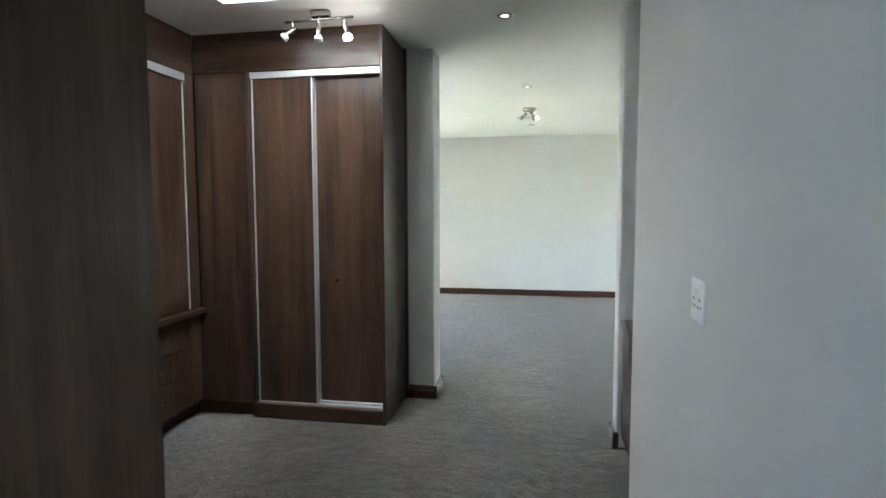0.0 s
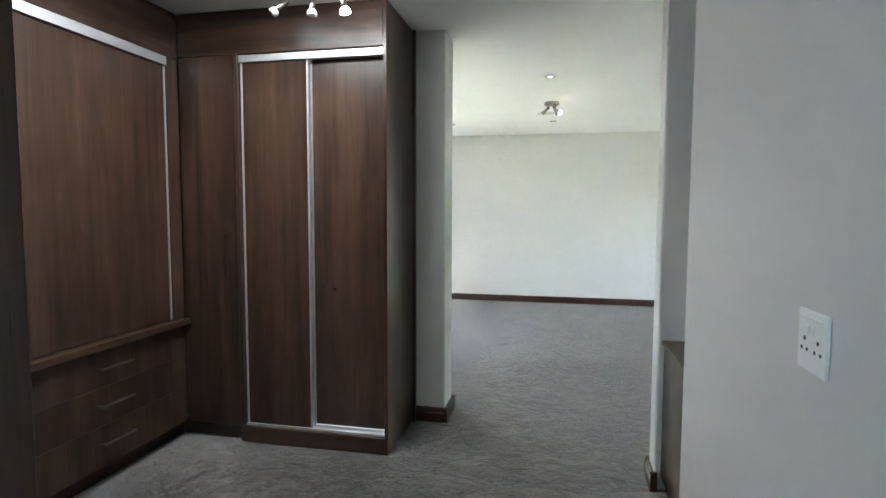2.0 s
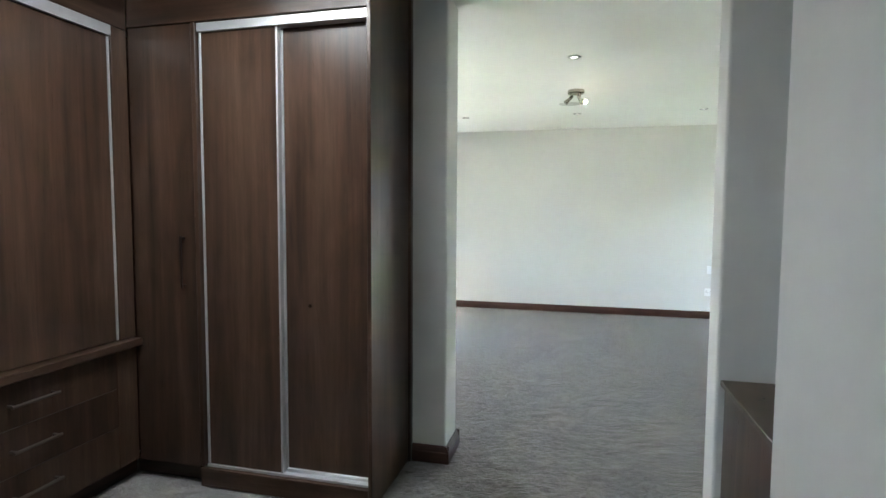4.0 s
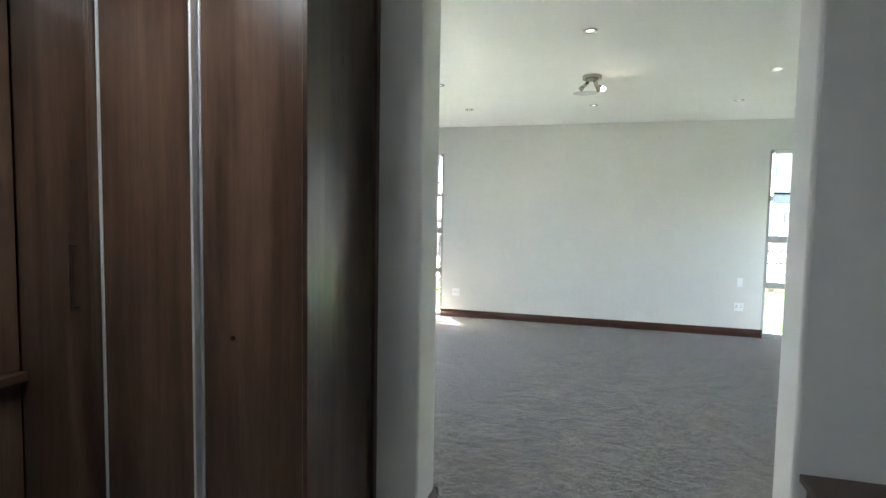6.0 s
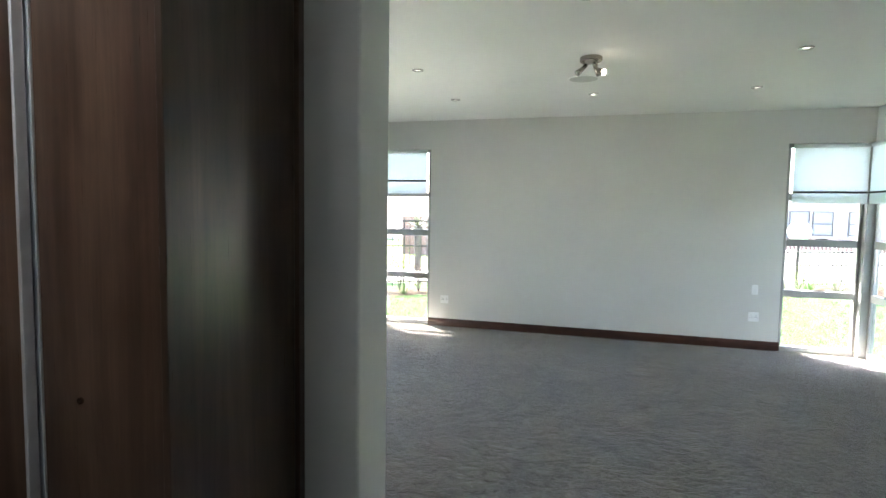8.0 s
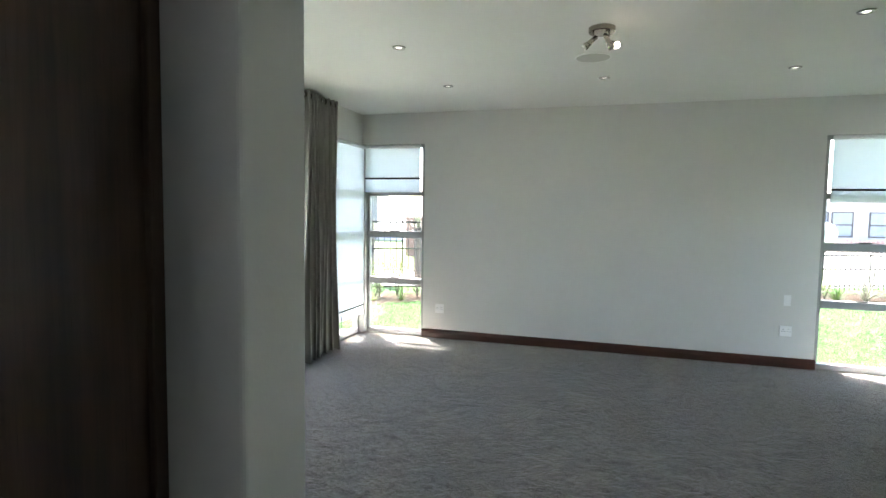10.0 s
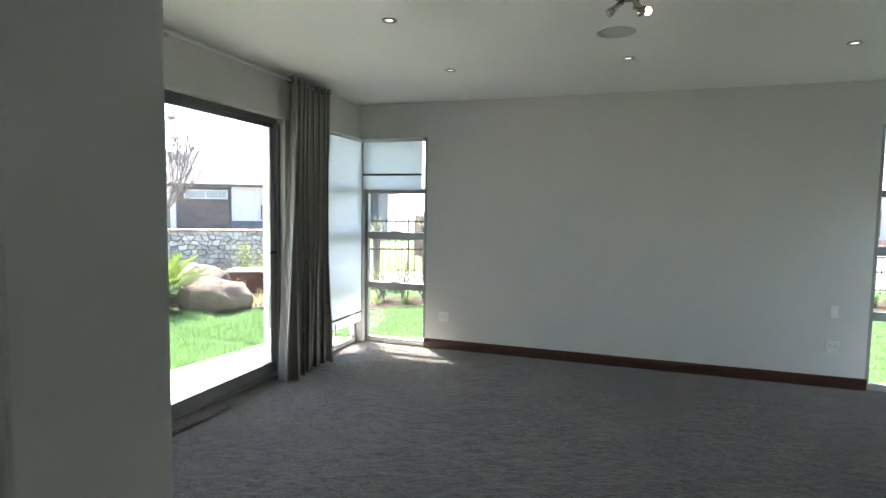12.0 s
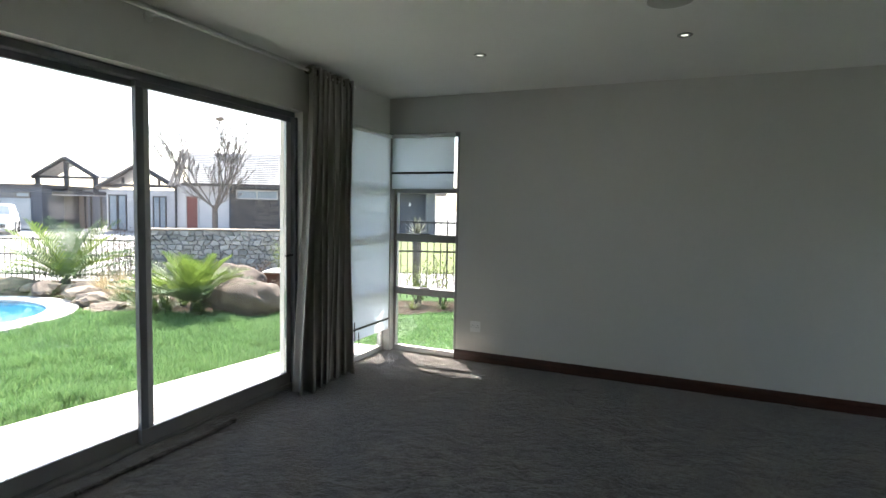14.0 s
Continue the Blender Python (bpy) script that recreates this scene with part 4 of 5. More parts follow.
# ---- plants ----
def frond_bm(length, arch, droop, seed, pairs=20, width=0.22, leaf=0.011):
    """A feather leaf along +x that rises and then bows over, with paired leaflets."""
    r = random.Random(seed)
    bm = bmesh.new()
    pts = []
    for k in range(pairs + 1):
        u = k / pairs
        pts.append(Vector((length * (u * math.cos(arch) + 0.15 * u * u), 0, length * (u * math.sin(arch) - droop * u * u))))
    for p, q in zip(pts, pts[1:]):
        w = 0.006
        vs = [bm.verts.new(p + Vector((0, -w, 0))), bm.verts.new(p + Vector((0, w, 0))), bm.verts.new(q + Vector((0, w, 0))), bm.verts.new(q + Vector((0, -w, 0)))]
        bm.faces.new(vs)
    for k in range(2, pairs + 1):
        u = k / pairs
        L = width * math.sin(math.pi * min(1, 0.15 + u * 0.85)) ** 0.7 + 0.03
        t = (pts[k] - pts[k - 1]).normalized()
        for s in (-1, 1):
            tip = pts[k] + t * L * 0.75 + Vector((0, s * L * 0.8, L * 0.25 + r.uniform(-0.02, 0.02)))
            mid = pts[k].lerp(tip, 0.5) + Vector((0, 0, 0.008))
            w = t * leaf
            a, b2, c, d2, e = (bm.verts.new(v) for v in (pts[k] - w, pts[k] + w, mid + w, tip, mid - w))
            bm.faces.new((a, b2, c, d2, e))
    return bm


FROND = [leaf_mat("cycad_leaf", (0.10, 0.17, 0.028), (0.21, 0.28, 0.055), 0.58, 0.35), leaf_mat("cycad_old_leaf", (0.075, 0.125, 0.055), (0.14, 0.20, 0.095), 0.6, 0.3)]


def cycad(x, y, z, size, count, seed, label):
    r = random.Random(seed)
    root = thing("cycad", x, y, z, label, "cycad")
    st = lathe([(0.06 * size, 0.0), (0.075 * size, 0.04 * size), (0.07 * size, 0.10 * size), (0.04 * size, 0.15 * size)], 14)
    for v in st.verts:
        v.co += 0.02 * size * Vector((noise.noise(v.co * 30), noise.noise(v.co * 31 + Vector((4, 0, 0))), 0))
    part("trunk", st, BARK, root, local=True)
    meshes = [mesh_of("frond", frond_bm(size * ln, radians(ar), dr, seed + i, leaf=0.011 * size ** 0.6), FROND[i % 3 == 2 or (size > 1.2 and i % 2)]) for i, (ln, ar, dr) in enumerate(zip((0.95, 1.0, 1.05, 0.85, 1.0, 1.0), (60, 44, 24, 72, 34, 14) if size > 1.2 else (68, 54, 38, 78, 46, 28), (0.20, 0.28, 0.24, 0.14, 0.28, 0.16)))]
    for k in range(count):
        o = new("frond", meshes[k % 6])
        o.parent = root
        o.location = (0, 0, 0.13 * size)
        o.rotation_euler = (r.uniform(-0.12, 0.12), r.uniform(-0.12, 0.12), k * 2.399 + r.uniform(-0.2, 0.2))
        s = r.uniform(0.85, 1.1)
        o.scale = (s, s, s)
    return root


cycad(-6.62, 10.10, G0, 1.0, 46, 11, "yellow-green cycad with arching feather leaves beside the boulders")
cycad(-10.55, 10.70, G0 - 0.05, 1.5, 58, 17, "large grey-green cycad with spreading feather leaves by the pool")
cycad(-7.95, 10.45, G0, 0.5, 20, 23, "small dark green cycad in the planting bed")


def blade_clump(name, label, x, y, z, count, length, width, material, seed, spread=0.7, curl=0.5):
    """A rosette or tuft of narrow leaves."""
    r = random.Random(seed)
    bm = bmesh.new()
    for _ in range(count):
        a, tilt, L = r.uniform(0, math.tau), r.uniform(0.05, spread), length * r.uniform(0.6, 1.1)
        d, side = Vector((math.cos(a), math.sin(a), 0)), Vector((-math.sin(a), math.cos(a), 0))
        base = Vector((x, y, z)) + d * r.uniform(0, length * 0.08)
        prev = None
        for k in range(5):
            u = k / 4
            out = math.sin(tilt) * u + curl * tilt * u * u
            up = math.cos(tilt) * u - curl * tilt * 0.6 * u * u
            c = base + d * out * L + Vector((0, 0, up * L))
            w = width * (1 - u) * (0.8 + 0.6 * u) + 0.0006
            pair = (bm.verts.new(c - side * w + Vector((0, 0, w * 0.5))), bm.verts.new(c + side * w + Vector((0, 0, w * 0.5))))
            if prev:
                bm.faces.new((prev[0], prev[1], pair[1], pair[0]))
            prev = pair
    return single(name, bm, material, label, "plant", origin=(x, y, z))


STRAW = leaf_mat("straw_grass", (0.32, 0.25, 0.13), (0.46, 0.38, 0.22), 0.7, 0.35)
GREEN = leaf_mat("green_strap_leaf", (0.06, 0.11, 0.025), (0.13, 0.19, 0.05), 0.45, 0.25)
GREY_GREEN = leaf_mat("grey_aloe_leaf", (0.16, 0.17, 0.12), (0.26, 0.26, 0.19), 0.6, 0.1)
LIME = leaf_mat("lime_leaf", (0.15, 0.20, 0.05), (0.28, 0.32, 0.10), 0.5, 0.3)
PURPLE = leaf_mat("reddish_shrub_leaf", (0.10, 0.06, 0.05), (0.19, 0.13, 0.09), 0.6, 0.2)
for x, y, s in ((-8.75, 10.15, 0.50), (-8.2, 10.12, 0.55), (-8.5, 10.35, 0.58), (-9.1, 10.45, 0.52)):
    blade_clump("ornamental_grass", "dry straw-coloured tuft of ornamental grass", x, y, G0, 240, s, 0.005, STRAW, int(-x * 100), 1.0, 0.7)
for x, y, s, m in ((-7.75, 9.8, 0.38, GREEN), (-7.35, 9.78, 0.42, GREEN), (-7.05, 9.95, 0.40, GREEN), (-8.05, 10.35, 0.45, LIME), (-5.15, 10.95, 0.45, LIME), (-5.45, 10.85, 0.34, STRAW), (-6.4, 9.95, 0.32, GREEN), (-5.0, 11.4, 0.40, GREEN), (-7.2, 10.4, 0.5, GREEN)):
    blade_clump("strap_leaf_plant", "clump of narrow green strap leaves in the bed", x, y, G0, 70, s, 0.011, m, int(-x * 77 + s * 10), 0.9, 0.6)
for x, y, w in ((-7.0, 9.74, 0.30), (-7.25, 9.72, 0.26), (-6.75, 9.76, 0.24), (-6.3, 9.92, 0.28), (-7.5, 9.95, 0.42), (-7.9, 9.92, 0.40)):
    blade_clump("bedding_plant", "dark green tufted plant at the foot of the cycad", x, y, G0, 90, w, 0.008, GREEN, int(-x * 55), 1.1, 0.5)
for k in range(9):
    t = k / 8
    x, y = -4.4 + 3.6 * t, 11.75 + 1.75 * t
    blade_clump("bedding_plant", "low green and straw bedding plant before the fence", x, y, G0, 60, 0.18 + 0.05 * (k % 3), 0.005, (STRAW, LIME, GREEN)[k % 3], 300 + k, 1.1, 0.5)
for k in range(9):
    t = k / 8
    x, y = 3.0 + 4.5 * t, 14.6 + 2.1 * t
    blade_clump("agapanthus", "broad green strap-leaf clump before the fence", x, y, G0, 70, 0.36 + 0.1 * (k % 2), 0.010, (GREEN, GREY_GREEN)[k % 2], 400 + k, 0.9, 0.7)


def shrub(x, y, z, h, r0, count, material, seed, label, size=0.022):
    """Thin stems with scattered small leaves."""
    r = random.Random(seed)
    root = thing("shrub", x, y, z, label, "shrub")
    st, lf = bmesh.new(), bmesh.new()
    for k in range(9):
        a = r.uniform(0, math.tau)
        top = Vector((math.cos(a) * r0 * r.uniform(0.2, 0.9), math.sin(a) * r0 * r.uniform(0.2, 0.9), h * r.uniform(0.6, 1.0)))
        rod(st, (0, 0, 0), top, 0.008, 0.002, sides=5)
        for _ in range(count // 9):
            p = top * r.uniform(0.3, 1.0) + Vector((r.gauss(0, r0 * 0.22), r.gauss(0, r0 * 0.22), r.gauss(0, h * 0.06)))
            u = Vector((r.gauss(0, 1), r.gauss(0, 1), r.gauss(0, 1))).normalized()
            w = u.orthogonal().normalized()
            s = size * r.uniform(0.6, 1.4)
            lf.faces.new([lf.verts.new(p - u * s), lf.verts.new(p + w * s * 0.5), lf.verts.new(p + u * s), lf.verts.new(p - w * s * 0.5)])
    part("stems", st, BARK, root, local=True)
    part("foliage", lf, material, root, local=True)


shrub(-6.95, 12.6, G0, 0.95, 0.35, 500, LIME, 1, "thin young shrub before the stone wall")
shrub(-7.5, 12.3, G0, 0.6, 0.4, 400, PURPLE, 2, "low reddish shrub between the boulders")
shrub(-6.1, 11.0, G0, 0.5, 0.3, 300, PURPLE, 3, "small reddish shrub between the boulders")
shrub(-9.4, 11.2, G0, 1.1, 0.45, 420, GREY_GREEN, 4, "sparse grey shrub beside the fence")
shrub(-10.3, 11.5, G0, 1.25, 0.5, 420, PURPLE, 5, "sparse leafless shrub beside the fence")
shrub(-4.1, 12.4, G0, 0.75, 0.4, 420, LIME, 6, "yellow-green shrub against the fence")
shrub(-2.9, 12.9, G0, 1.0, 0.35, 500, LIME, 7, "tall airy shrub against the fence")
shrub(-4.75, 12.15, G0, 1.0, 0.30, 240, LIME, 71, "tall airy yellow-green shrub before the fence")
shrub(-3.75, 12.6, G0, 0.95, 0.34, 260, LIME, 72, "tall airy yellow-green shrub before the fence")
shrub(3.55, 16.3, G0, 1.75, 0.45, 900, GREY_GREEN, 8, "leafy shrub against the fence")
for k in range(7):
    shrub(-4.6 + k * 0.62, 12.05 + k * 0.29, G0, 0.35 + 0.18 * (k % 3), 0.28, 260, (LIME, GREEN, PURPLE)[k % 3], 40 + k, "low mixed shrub in the bed before the fence", 0.018)
for k in range(6):
    shrub(3.2 + k * 0.8, 15.0 + k * 0.36, G0, 0.45 + 0.2 * (k % 3), 0.32, 260, (GREEN, LIME, GREY_GREEN)[k % 3], 60 + k, "low green shrub in the bed before the fence", 0.022)
shrub(-8.6, 11.2, G0, 0.5, 0.5, 420, GREEN, 9, "low green shrub in the bed")


def aloe(x, y, z, h, s, seed):
    root = thing("aloe", x, y, z, "tree aloe with a spiky grey-green head on a shaggy stem", "aloe")
    ORIGIN[root.name] = Vector((x, y, z))
    part("stem", rods((0, 0, 0), (0, 0, h), 0.07, 0.09, sides=10), BARK, root, local=True)
    r = random.Random(seed)
    bm = bmesh.new()
    for k in range(46):
        a, el = k * 2.399, r.uniform(-0.4, 1.35)
        d = Vector((math.cos(a) * math.cos(el), math.sin(a) * math.cos(el), math.sin(el)))
        side = d.cross(Vector((0, 0, 1))).normalized() * 0.035 * s
        p = Vector((0, 0, h))
        q = p + d * 0.25 * s
        e = p + d * 0.5 * s + Vector((0, 0, 0.06 * s))
        bm.faces.new([bm.verts.new(v) for v in (p - side, p + side, q + side * 0.8, e, q - side * 0.8)])
    part("rosette", bm, GREY_GREEN, root, local=True)


aloe(-4.05, 14.6, G0, 1.22, 0.7, 1)
aloe(-5.05, 14.3, G0, 1.10, 0.7, 2)
aloe(-3.65, 14.8, G0, 1.0, 0.6, 3)

pb = thing("planter_box", -6.5, 12.35, G0, "low rust-brown steel planter box with a pale top", "planter")
part("box", boxed(-0.55, -0.30, 0.0, 0.55, 0.30, 0.40, bevel=0.01), CORTEN, pb, local=True)
part("rim", boxed(-0.58, -0.33, 0.401, 0.58, 0.33, 0.43, bevel=0.008), PAVE, pb, local=True)
pb.rotation_euler = (0, 0, radians(23.5))


# ---- bare tree with a nest ----
def bare_tree(x, y, z, height, seed):
    """A vase of long limbs that curve upwards, with ever finer upright shoots."""
    r = random.Random(seed)
    root = thing("bare_tree", x, y, z, "leafless grey tree with fine upright twigs behind the stone wall", "tree")
    tips = []
    bins = {0: ([], []), 1: ([], []), 2: ([], [])}

    def tube(kind, pts, radii, sides):
        vs, fs = bins[kind]
        for k, (p, rad) in enumerate(zip(pts, radii)):
            d = (pts[min(k + 1, len(pts) - 1)] - pts[max(k - 1, 0)]).normalized()
            u = d.orthogonal().normalized()
            w = d.cross(u)
            b0 = len(vs)
            for j in range(sides):
                a = j * math.tau / sides
                vs.append(p + u * math.cos(a) * rad + w * math.sin(a) * rad)
            if k:
                for j in range(sides):
                    i = (j + 1) % sides
                    fs.append((b0 - sides + j, b0 - sides + i, b0 + i, b0 + j))

    def grow(p, d, L, rad, depth):
        steps = 7 if depth == 0 else 5
        pts = [p]
        for k in range(steps):
            d = (d + Vector((r.gauss(0, 0.10), r.gauss(0, 0.10), 0.13 + r.gauss(0, 0.05)))).normalized()
            pts.append(pts[-1] + d * L / steps)
        tips.append(pts[-1])
        tube(1 if depth == 0 else 2, pts, [max(rad * (1 - 0.75 * k / steps), 0.0078) for k in range(steps + 1)], 6 if depth == 0 else 4)
        if depth == 3:
            return
        for k in range(1, steps + 1):
            if r.random() < (0.95, 0.85, 0.6)[depth]:
                t = (pts[k] - pts[k - 1]).normalized()
                o = Matrix.Rotation(r.uniform(0, math.tau), 3, t) @ t.orthogonal().normalized()
                a = r.uniform(0.4, 0.75)
                grow(pts[k], (t * math.cos(a) + o * math.sin(a)).normalized(), L * r.uniform(0.36, 0.58) * (1.1 - 0.5 * k / steps), max(rad * 0.42, 0.0078), depth + 1)

    fork = height * 0.30
    tube(0, [Vector((0, 0, -0.05)), Vector((0.02, 0.01, fork * 0.5)), Vector((0.0, 0.02, fork))], (0.12, 0.085, 0.075), 10)
    for k in range(8):
        a = k * math.tau / 8 + r.uniform(-0.25, 0.25)
        lean = r.uniform(0.40, 1.08)
        grow(Vector((0, 0, fork - r.uniform(0, 0.3))), Vector((math.cos(a) * math.sin(lean), math.sin(a) * math.sin(lean), math.cos(lean))), height * r.uniform(0.38, 0.46), 0.026, 0)
    for kind, name in ((0, "trunk"), (1, "limbs"), (2, "twigs")):
        me = bpy.data.meshes.new(name)
        me.from_pydata(bins[kind][0], [], bins[kind][1])
        bm = bmesh.new()
        bm.from_mesh(me)
        part(name, bm, BARK, root, local=True)
    top = max(tips, key=lambda p: p.z - 1.6 * math.hypot(p.x - 0.1, p.y))
    return Vector((x, y, z)) + top


def away(px, depth, z=0.0):
    """A place beyond the door, by its sideways angle and its distance."""
    lat = (px - 784) / 968 * depth
    return Vector((-0.056 + lat * 0.917 - depth * 0.399, 4.211 + lat * 0.399 + depth * 0.917, z))


tp = away(378, 16)
perch = bare_tree(tp.x, tp.y, G0, 5.3, 5)
nest = stone_bm(0.11, 0.11, 0.08, 91, 3, 0.4)
bmesh.ops.translate(nest, verts=nest.verts, vec=perch)
single("bird_nest", nest, simple("dry_twigs", (0.20, 0.16, 0.13), 0.95, 0, 0.3, 30), "round brown bird nest in the top twigs", "nest")


# ---- neighbouring houses ----
def house_root(name, px, depth, label):
    p = away(px, depth, G0)
    root = thing(name, p.x, p.y, G0, label, "house")
    root.rotation_euler = (0, 0, radians(23.5))
    return root


def gable(root, x0, x1, y0, y1, ze, zr, over, material):
    """A pitched roof with its ridge along local y."""
    xm = (x0 + x1) / 2
    for s, xe in ((-1, x0 - over), (1, x1 + over)):
        bm = bmesh.new()
        slope = (zr - ze) / (xm - x0)
        zeo = ze - slope * over
        pts = [(xe, y0 - over, zeo), (xm, y0 - over, zr), (xm, y1, zr), (xe, y1, zeo)]
        lo = [bm.verts.new(p) for p in pts]
        hi = [bm.verts.new((p[0], p[1], p[2] + 0.12)) for p in pts]
        bm.faces.new(hi)
        bm.faces.new(lo[::-1])
        for k in range(4):
            bm.faces.new((lo[k], lo[(k + 1) % 4], hi[(k + 1) % 4], hi[k]))
        part("roof", bm, material, root, local=True)
    for s, xe in ((-1, x0 - over), (1, x1 + over)):
        zeo = ze - (zr - ze) / (xm - x0) * over
        part("barge_board", rods((xe, y0 - over - 0.03, zeo - 0.02), (xm, y0 - over - 0.03, zr + 0.02), 0.13, sides=4), TIMBER_OUT, root, local=True)


def window_on(root, x0, x1, z0, z1, y, bars=1, frame_m=None, glass=None):
    w = part("window", boxed(x0, y - 0.03, z0, x1, y - 0.002, z1), glass or GLASS_DARK, root, local=True)
    f = frame_m or TIMBER_OUT
    t = 0.06
    for b in ((x0 - t, z0 - t, x0, z1 + t), (x1, z0 - t, x1 + t, z1 + t), (x0, z0 - t, x1, z0), (x0, z1, x1, z1 + t)):
        part("window_frame", boxed(b[0], y - 0.06, b[1], b[2], y - 0.001, b[3]), f, w, local=True)
    for k in range(1, bars):
        xm = x0 + (x1 - x0) * k / bars
        part("window_frame", boxed(xm - 0.03, y - 0.06, z0, xm + 0.03, y - 0.031, z1), f, w, local=True)


# tiled house behind the tree
D = 28.0
m2 = D / 968
ha = house_root("tiled_house", 420, D, "single-storey house with a grey tiled roof and slate-clad wall")
lx = lambda px: (px - 420) * m2
part("wall", boxed(lx(313), 0.0, 0, lx(404), 6, 2.65), WHITE_OUT, ha, local=True)
part("wall", boxed(lx(404), 0.05, 0, lx(497), 6, 2.65), DARK_OUT, ha, local=True)
part("wall", boxed(lx(497), 0.0, 0, lx(640), 6, 2.65), WHITE_OUT, ha, local=True)
slab_meshes = [mesh_of("slate", boxed(-0.17 - 0.03 * k, -0.03, 0, 0.17 + 0.03 * k, 0.02, 0.085, bevel=0.006), SLATE) for k in range(4)]
for row in range(22):
    x = lx(404) + 0.28 + rnd.uniform(0, 0.12)
    while x < lx(494):
        o = new("slate", slab_meshes[rnd.randrange(4)])
        o.parent = ha
        o.location = (x, 0.03 - rnd.uniform(0, 0.035), 0.45 + row * 0.09)
        x += 0.40
window_on(ha, lx(420), lx(489), 1.98, 2.32, -0.02, 2, FRAME)
window_on(ha, lx(330), lx(349), 0.05, 2.0, 0.0, 1, FRAME, simple("red_brown_door", (0.16, 0.05, 0.04), 0.6))
for k0, k1 in ((549, 555), (564, 570)):
    window_on(ha, lx(k0), lx(k1), 1.0, 1.62, 0.0, 1)
part("plinth", boxed(lx(498), -0.05, 0, lx(640), -0.001, 0.85), DARK_OUT, ha, local=True)
part("fascia", boxed(lx(330), -0.62, 2.52, lx(645), -0.55, 2.66), TIMBER_OUT, ha, local=True)
run, rise, rows_n = 4.2, 1.95, 17
for k in range(rows_n):
    u0, u1 = k / rows_n, (k + 1) / rows_n
    bm = bmesh.new()
    za, zb = 2.62 + rise * u0 + 0.055, 2.62 + rise * u1
    ya, yb = -0.60 + run * u0, -0.60 + run * u1 + 0.05
    xa, xb = lx(340) - 1.93 * u0, lx(340) - 1.93 * u1
    vs = [(xa, ya, za - 0.07), (lx(645), ya, za - 0.07), (lx(645), ya, za), (xa, ya, za), (xb, yb, zb), (lx(645), yb, zb)]
    q = [bm.verts.new(v) for v in vs]
    bm.faces.new((q[0], q[1], q[2], q[3]))
    bm.faces.new((q[3], q[2], q[5], q[4]))
    bm.faces.new((q[0], q[3], q[4]))
    bm.faces.new((q[1], q[5], q[2]))
    bm.faces.new((q[0], q[4], q[5], q[1]))
    part("tile_course", bm, TILE_OUT, ha, local=True)
for y in (-0.8, -0.3):
    part("rafter", rods((lx(313), y, 2.45), (lx(338) - 1.75, y + 3.6, 4.62), 0.10, sides=4), TIMBER_OUT, ha, local=True)
part("rafter", rods((lx(326), -0.8, 2.5), (lx(345) - 1.75, 3.0, 4.60), 0.08, sides=4), TIMBER_OUT, ha, local=True)
part("downpipe", rods((lx(312), -0.1, 0), (lx(312), -0.1, 2.6), 0.06, sides=8), TIMBER_OUT, ha, local=True)

# white house with a glazed gable
D = 31.0
m2 = D / 968
hc = house_root("gabled_house", 250, D, "white house with a dark trussed gable")
lx = lambda px: (px - 250) * m2
part("wall", boxed(lx(188), 0, 0, lx(313), 7, 2.35), WHITE_OUT, hc, local=True)
gable(hc, lx(188), lx(312), 0, 1.8, 2.62, 3.72, 0.35, TILE_OUT)
pane_no_shadow("gable_pane", boxed(lx(215), 0.5, 2.66, lx(285), 0.53, 3.0), hc)
part("tie_beam", boxed(lx(186), -0.12, 2.50, lx(314), 0.04, 2.66), TIMBER_OUT, hc, local=True)
for px in (218, 250, 282):
    part("strut", boxed(lx(px) - 0.06, -0.1, 2.67, lx(px) + 0.06, 0.02, 3.72 - abs(px - 250) * 0.0185 - 0.1), TIMBER_OUT, hc, local=True)
window_on(hc, lx(194), lx(206), 0.1, 2.0, 0, 1)
window_on(hc, lx(210), lx(222), 0.1, 2.0, 0, 1)
window_on(hc, lx(272), lx(292), 0.2, 1.95, 0, 2)

# pavilion with a glazed gable over a flat roof
D = 33.0
m2 = D / 968
hb2 = house_root("glass_pavilion", 119, D, "dark-framed glass pavilion with a pitched glazed gable")
lx = lambda px: (px - 119) * m2
gable(hb2, lx(66), lx(172), 0, 1.6, 3.14, 4.18, 0.16, TILE_OUT)
part("tie_beam", boxed(lx(64), -0.1, 2.98, lx(174), 0.05, 3.13), TIMBER_OUT, hb2, local=True)
part("king_post", boxed(-0.12, -0.1, 2.22, 0.12, 0.05, 4.15), TIMBER_OUT, hb2, local=True)
for px in (68, 170):
    part("post", boxed(lx(px) - 0.12, -0.1, 2.22, lx(px) + 0.12, 0.05, 3.1), TIMBER_OUT, hb2, local=True)
part("gable_wall", boxed(lx(64), 1.5, 2.23, lx(176), 1.62, 2.40), WHITE_OUT, hb2, local=True)
pane_no_shadow("pane", boxed(lx(70), 0.1, 2.32, lx(168), 0.14, 2.97), hb2)
part("flat_roof", boxed(lx(40), -1.2, 2.02, lx(195), 0.4, 2.22), TIMBER_OUT, hb2, local=True)
part("soffit", boxed(lx(72), -1.15, 1.96, lx(186), 0.2, 2.015), WHITE_OUT, hb2, local=True)
part("pillar", boxed(lx(117), -0.2, 0, lx(143), 0.6, 1.955), SLATE, hb2, local=True)
for px in (80, 100, 150, 160, 178, 190):
    part("mullion", boxed(lx(px) - 0.05, 0, 0, lx(px) + 0.05, 0.1, 1.955), TIMBER_OUT, hb2, local=True)
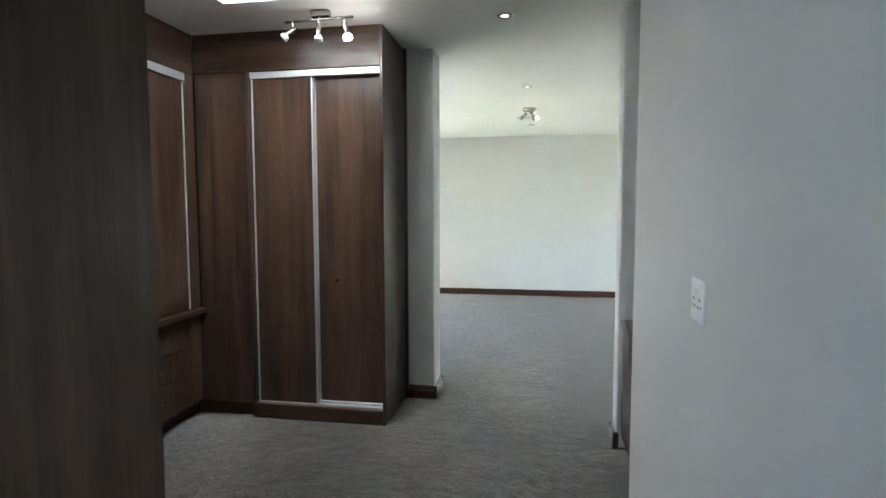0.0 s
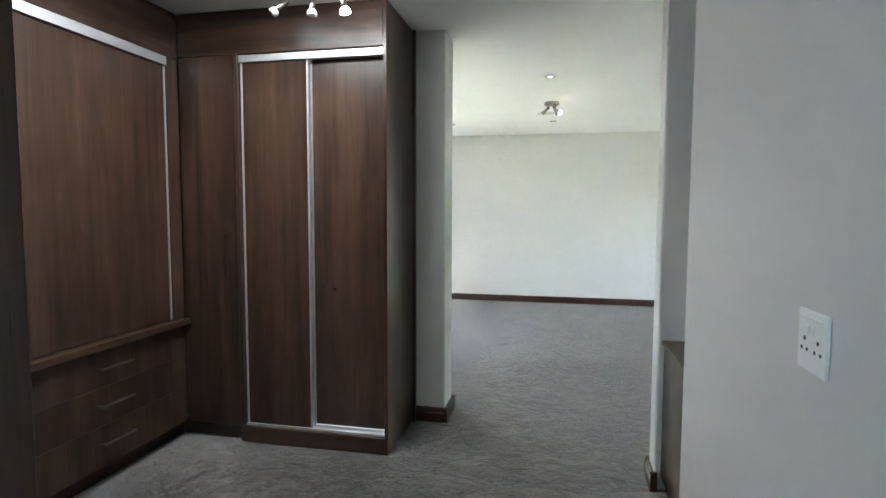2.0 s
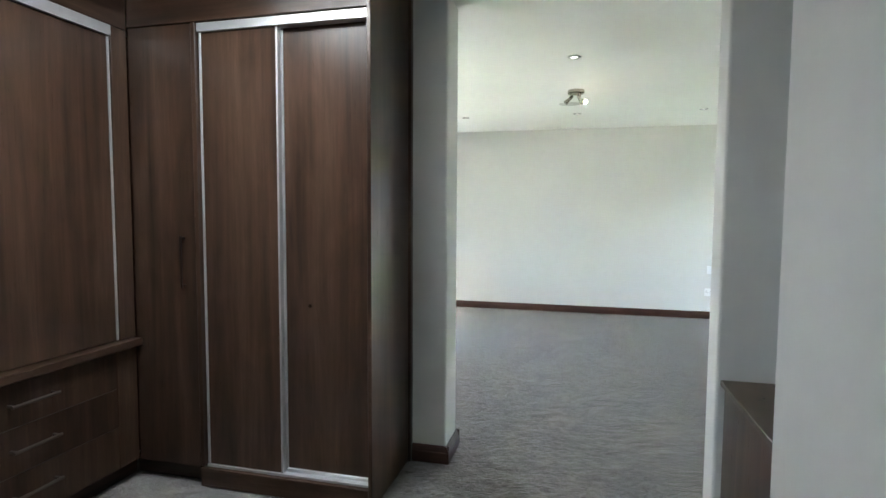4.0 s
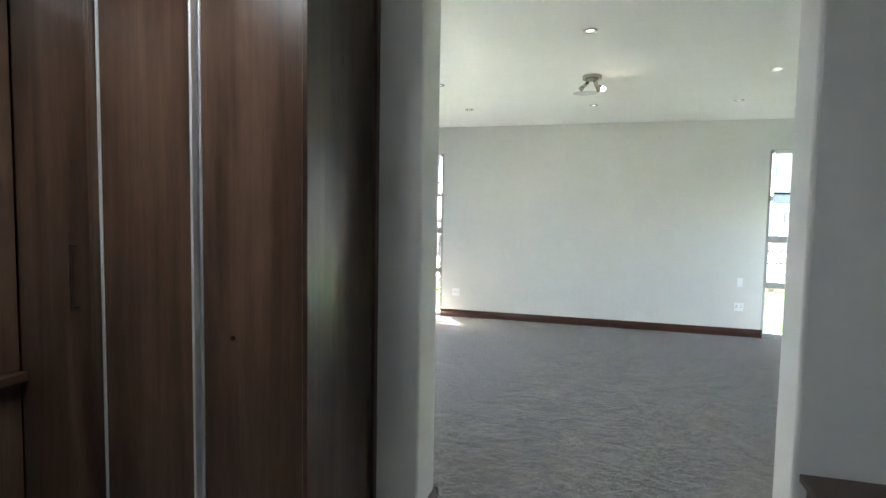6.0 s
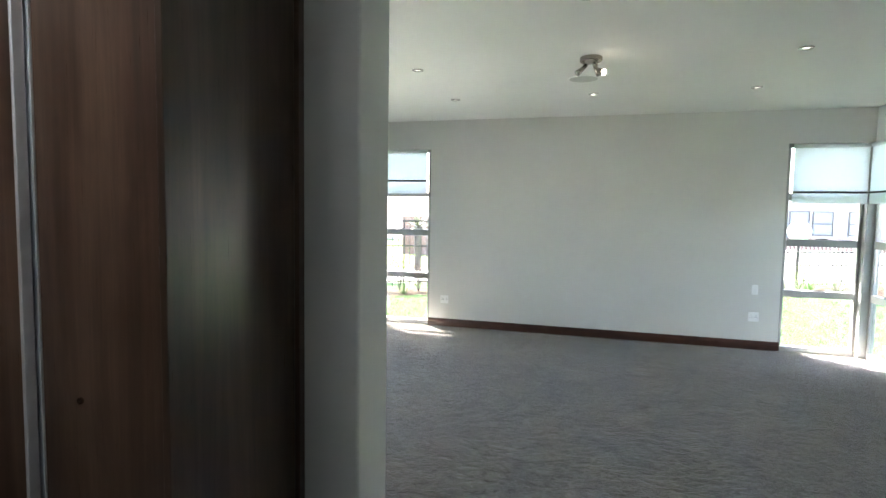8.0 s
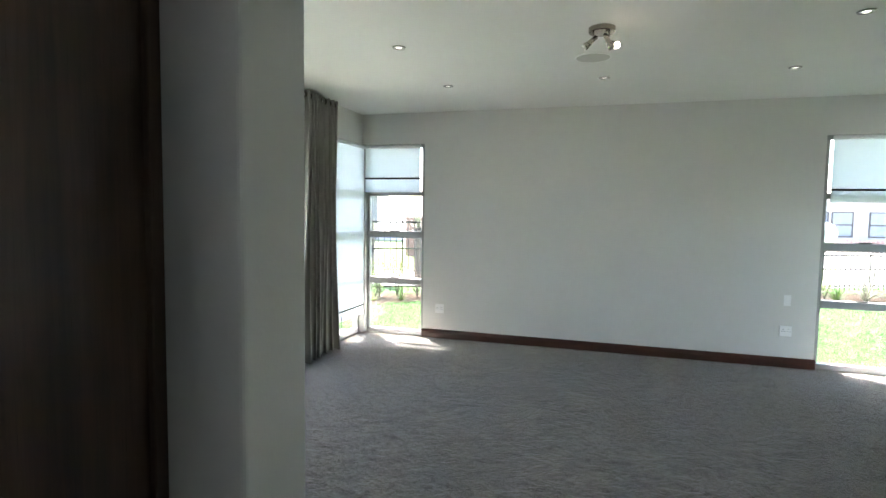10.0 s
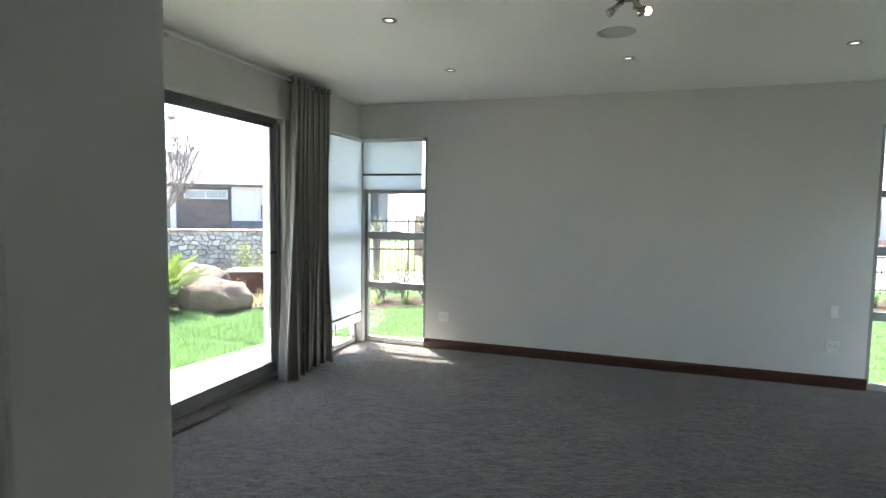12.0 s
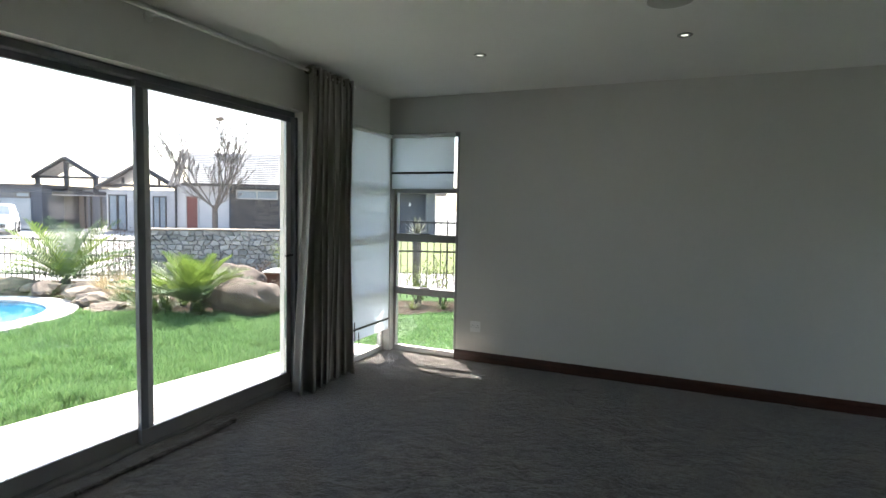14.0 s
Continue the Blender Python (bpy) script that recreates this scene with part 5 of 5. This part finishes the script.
pane_no_shadow("pane", boxed(lx(80), 0.03, 0.02, lx(116), 0.07, 1.95), hb2)
pane_no_shadow("pane", boxed(lx(144), 0.03, 0.02, lx(190), 0.07, 1.95), hb2)

# dark garage house and car
D = 31.0
m2 = D / 968
hd = house_root("garage_house", 20, D, "dark plastered house with a wide garage")
lx = lambda px: (px - 20) * m2
part("wall", boxed(lx(-180), 0, 0, lx(74), 6, 2.35), DARK_OUT, hd, local=True)
part("parapet", boxed(lx(-182), -0.1, 2.351, lx(78), 6, 2.55), TIMBER_OUT, hd, local=True)
part("garage_door", boxed(lx(-40), -0.06, 0.02, lx(55), -0.002, 1.75), GLASS_DARK, hd, local=True)
window_on(hd, lx(30), lx(52), 1.85, 2.05, 0, 1)
bm = bmesh.new()
zr = 4.25
for k in range(12):
    box(bm, lx(-190), 0.6 + k * 0.3, 2.6 + k * 0.14, lx(-70) - k * 0.09, 0.95 + k * 0.3, 2.6 + k * 0.14 + 0.1)
part("tiled_roof", bm, TILE_OUT, hd, local=True)

cp = away(-9, 27.0, G0 - 0.03)
car = thing("car", cp.x, cp.y, cp.z, "white hatchback parked before the garage", "car")
car.rotation_euler = (0, 0, radians(58))
CARPAINT = simple("white_car_paint", (0.75, 0.75, 0.75), 0.25, 0, 0.02, 3)
bm = bmesh.new()
side = [(-2.0, 0.25), (-2.02, 0.62), (-1.85, 0.80), (-0.95, 0.95), (-0.35, 1.42), (1.2, 1.46), (1.85, 1.0), (1.98, 0.75), (1.95, 0.25)]
L2 = [bm.verts.new((-0.84 if z < 0.9 else -0.68, y, z)) for y, z in side]
R2 = [bm.verts.new((0.84 if z < 0.9 else 0.68, y, z)) for y, z in side]
bm.faces.new(L2)
bm.faces.new(R2[::-1])
for k in range(len(side)):
    j = (k + 1) % len(side)
    bm.faces.new((L2[k], R2[k], R2[j], L2[j]))
bmesh.ops.bevel(bm, geom=list(bm.edges), offset=0.05, segments=2, affect="EDGES")
part("body", bm, CARPAINT, car, local=True, smooth=True)
bm = bmesh.new()
bm.faces.new([bm.verts.new(p) for p in ((-0.62, -0.98, 0.98), (0.62, -0.98, 0.98), (0.55, -0.46, 1.38), (-0.55, -0.46, 1.38))])
part("windscreen", bm, GLASS_DARK, car, local=True)
for sx in (-0.6, 0.6):
    part("headlight", boxed(sx - 0.16, -2.04, 0.60, sx + 0.16, -1.93, 0.74, bevel=0.02), FROST, car, local=True)
    part("mirror", boxed(sx * 1.42 - 0.08, -0.80, 0.95, sx * 1.42 + 0.08, -0.70, 1.07, bevel=0.02), CARPAINT, car, local=True)
part("grille", boxed(-0.5, -2.03, 0.35, 0.5, -1.97, 0.52), BLACK, car, local=True)
for sx in (-0.78, 0.78):
    for yy in (-1.25, 1.25):
        w = part("wheel", rods((sx - 0.1, yy, 0.31), (sx + 0.1, yy, 0.31), 0.31, sides=20), BLACK, car, local=True)
        part("rim", rods((sx - 0.105, yy, 0.31), (sx + 0.105, yy, 0.31), 0.19, sides=16), ALU, w, local=True)

# dark house beyond the back fence
D = 30.0
m2 = D / 968
he = house_root("slate_house", 720, D, "dark flat-roofed house with a thin projecting roof")
lx = lambda px: (px - 720) * m2
part("wall", boxed(lx(560), 0, 0, lx(752), 5, 2.45), DARK_OUT, he, local=True)
part("pier", boxed(lx(752), -0.4, 0, lx(768), 5, 2.45), FRAME_DARK, he, local=True)
part("roof", boxed(lx(555), -1.0, 2.451, lx(788), 5.5, 2.68), TIMBER_OUT, he, local=True)
part("wall_lamp", boxed(lx(722), -0.10, 1.75, lx(725), -0.001, 1.92), WHITE, he, local=True)

# house, palings and lamp beyond the right-hand fence
hf = thing("far_house", 11.5, 36.0, G0, "pale house with dark-framed windows under a flat roof", "house")
part("wall", boxed(-7, 0, 0, 8, 7, 2.55), WHITE_OUT, hf, local=True)
part("roof", boxed(-7.4, -0.6, 2.551, 8.4, 7.4, 2.78), TIMBER_OUT, hf, local=True)
for x0, x1 in ((-4.6, -3.7), (-1.65, -0.8), (-0.55, 0.30), (1.10, 1.95), (4.0, 4.9)):
    window_on(hf, x0, x1, 0.62, 1.80, 0, 1)
    part("sash_bar", boxed(x0, -0.058, 1.16, x1, -0.032, 1.22), TIMBER_OUT, hf, local=True)
tf = thing("paling_fence", 6.2, 31.0, G0, "red-brown timber paling fence across the street", "fence")
PALING = simple("faded_red_timber", (0.24, 0.15, 0.13), 0.85, 0, 0.2, 3)
pal = mesh_of("paling", boxed(-0.06, -0.012, 0.02, 0.06, 0.012, 0.60), PALING)
for k in range(70):
    o = new("paling", pal)
    o.parent = tf
    o.location = (k * 0.16, 0, 0)
part("rail", boxed(-0.1, 0.013, 0.42, 11.2, 0.05, 0.50), PALING, tf, local=True)
gl = thing("globe_lamp", 4.45, 16.95, G0, "white globe garden lamp on a short post", "garden lamp")
part("post", rods((0, 0, 0), (0, 0, 1.0), 0.03), STEEL, gl, local=True)
part("globe", lathe([(0.04, 0.98), (0.17, 1.05), (0.24, 1.2), (0.24, 1.28), (0.17, 1.42), (0.03, 1.47)], 24), WHITE, gl, smooth=True, local=True)
rw = single("boundary_wall", boxed(-6.9, 21.3, G0 - 0.03, -5.6, 21.6, 1.25), PALING, "red-brown plastered boundary wall across the street", "wall")
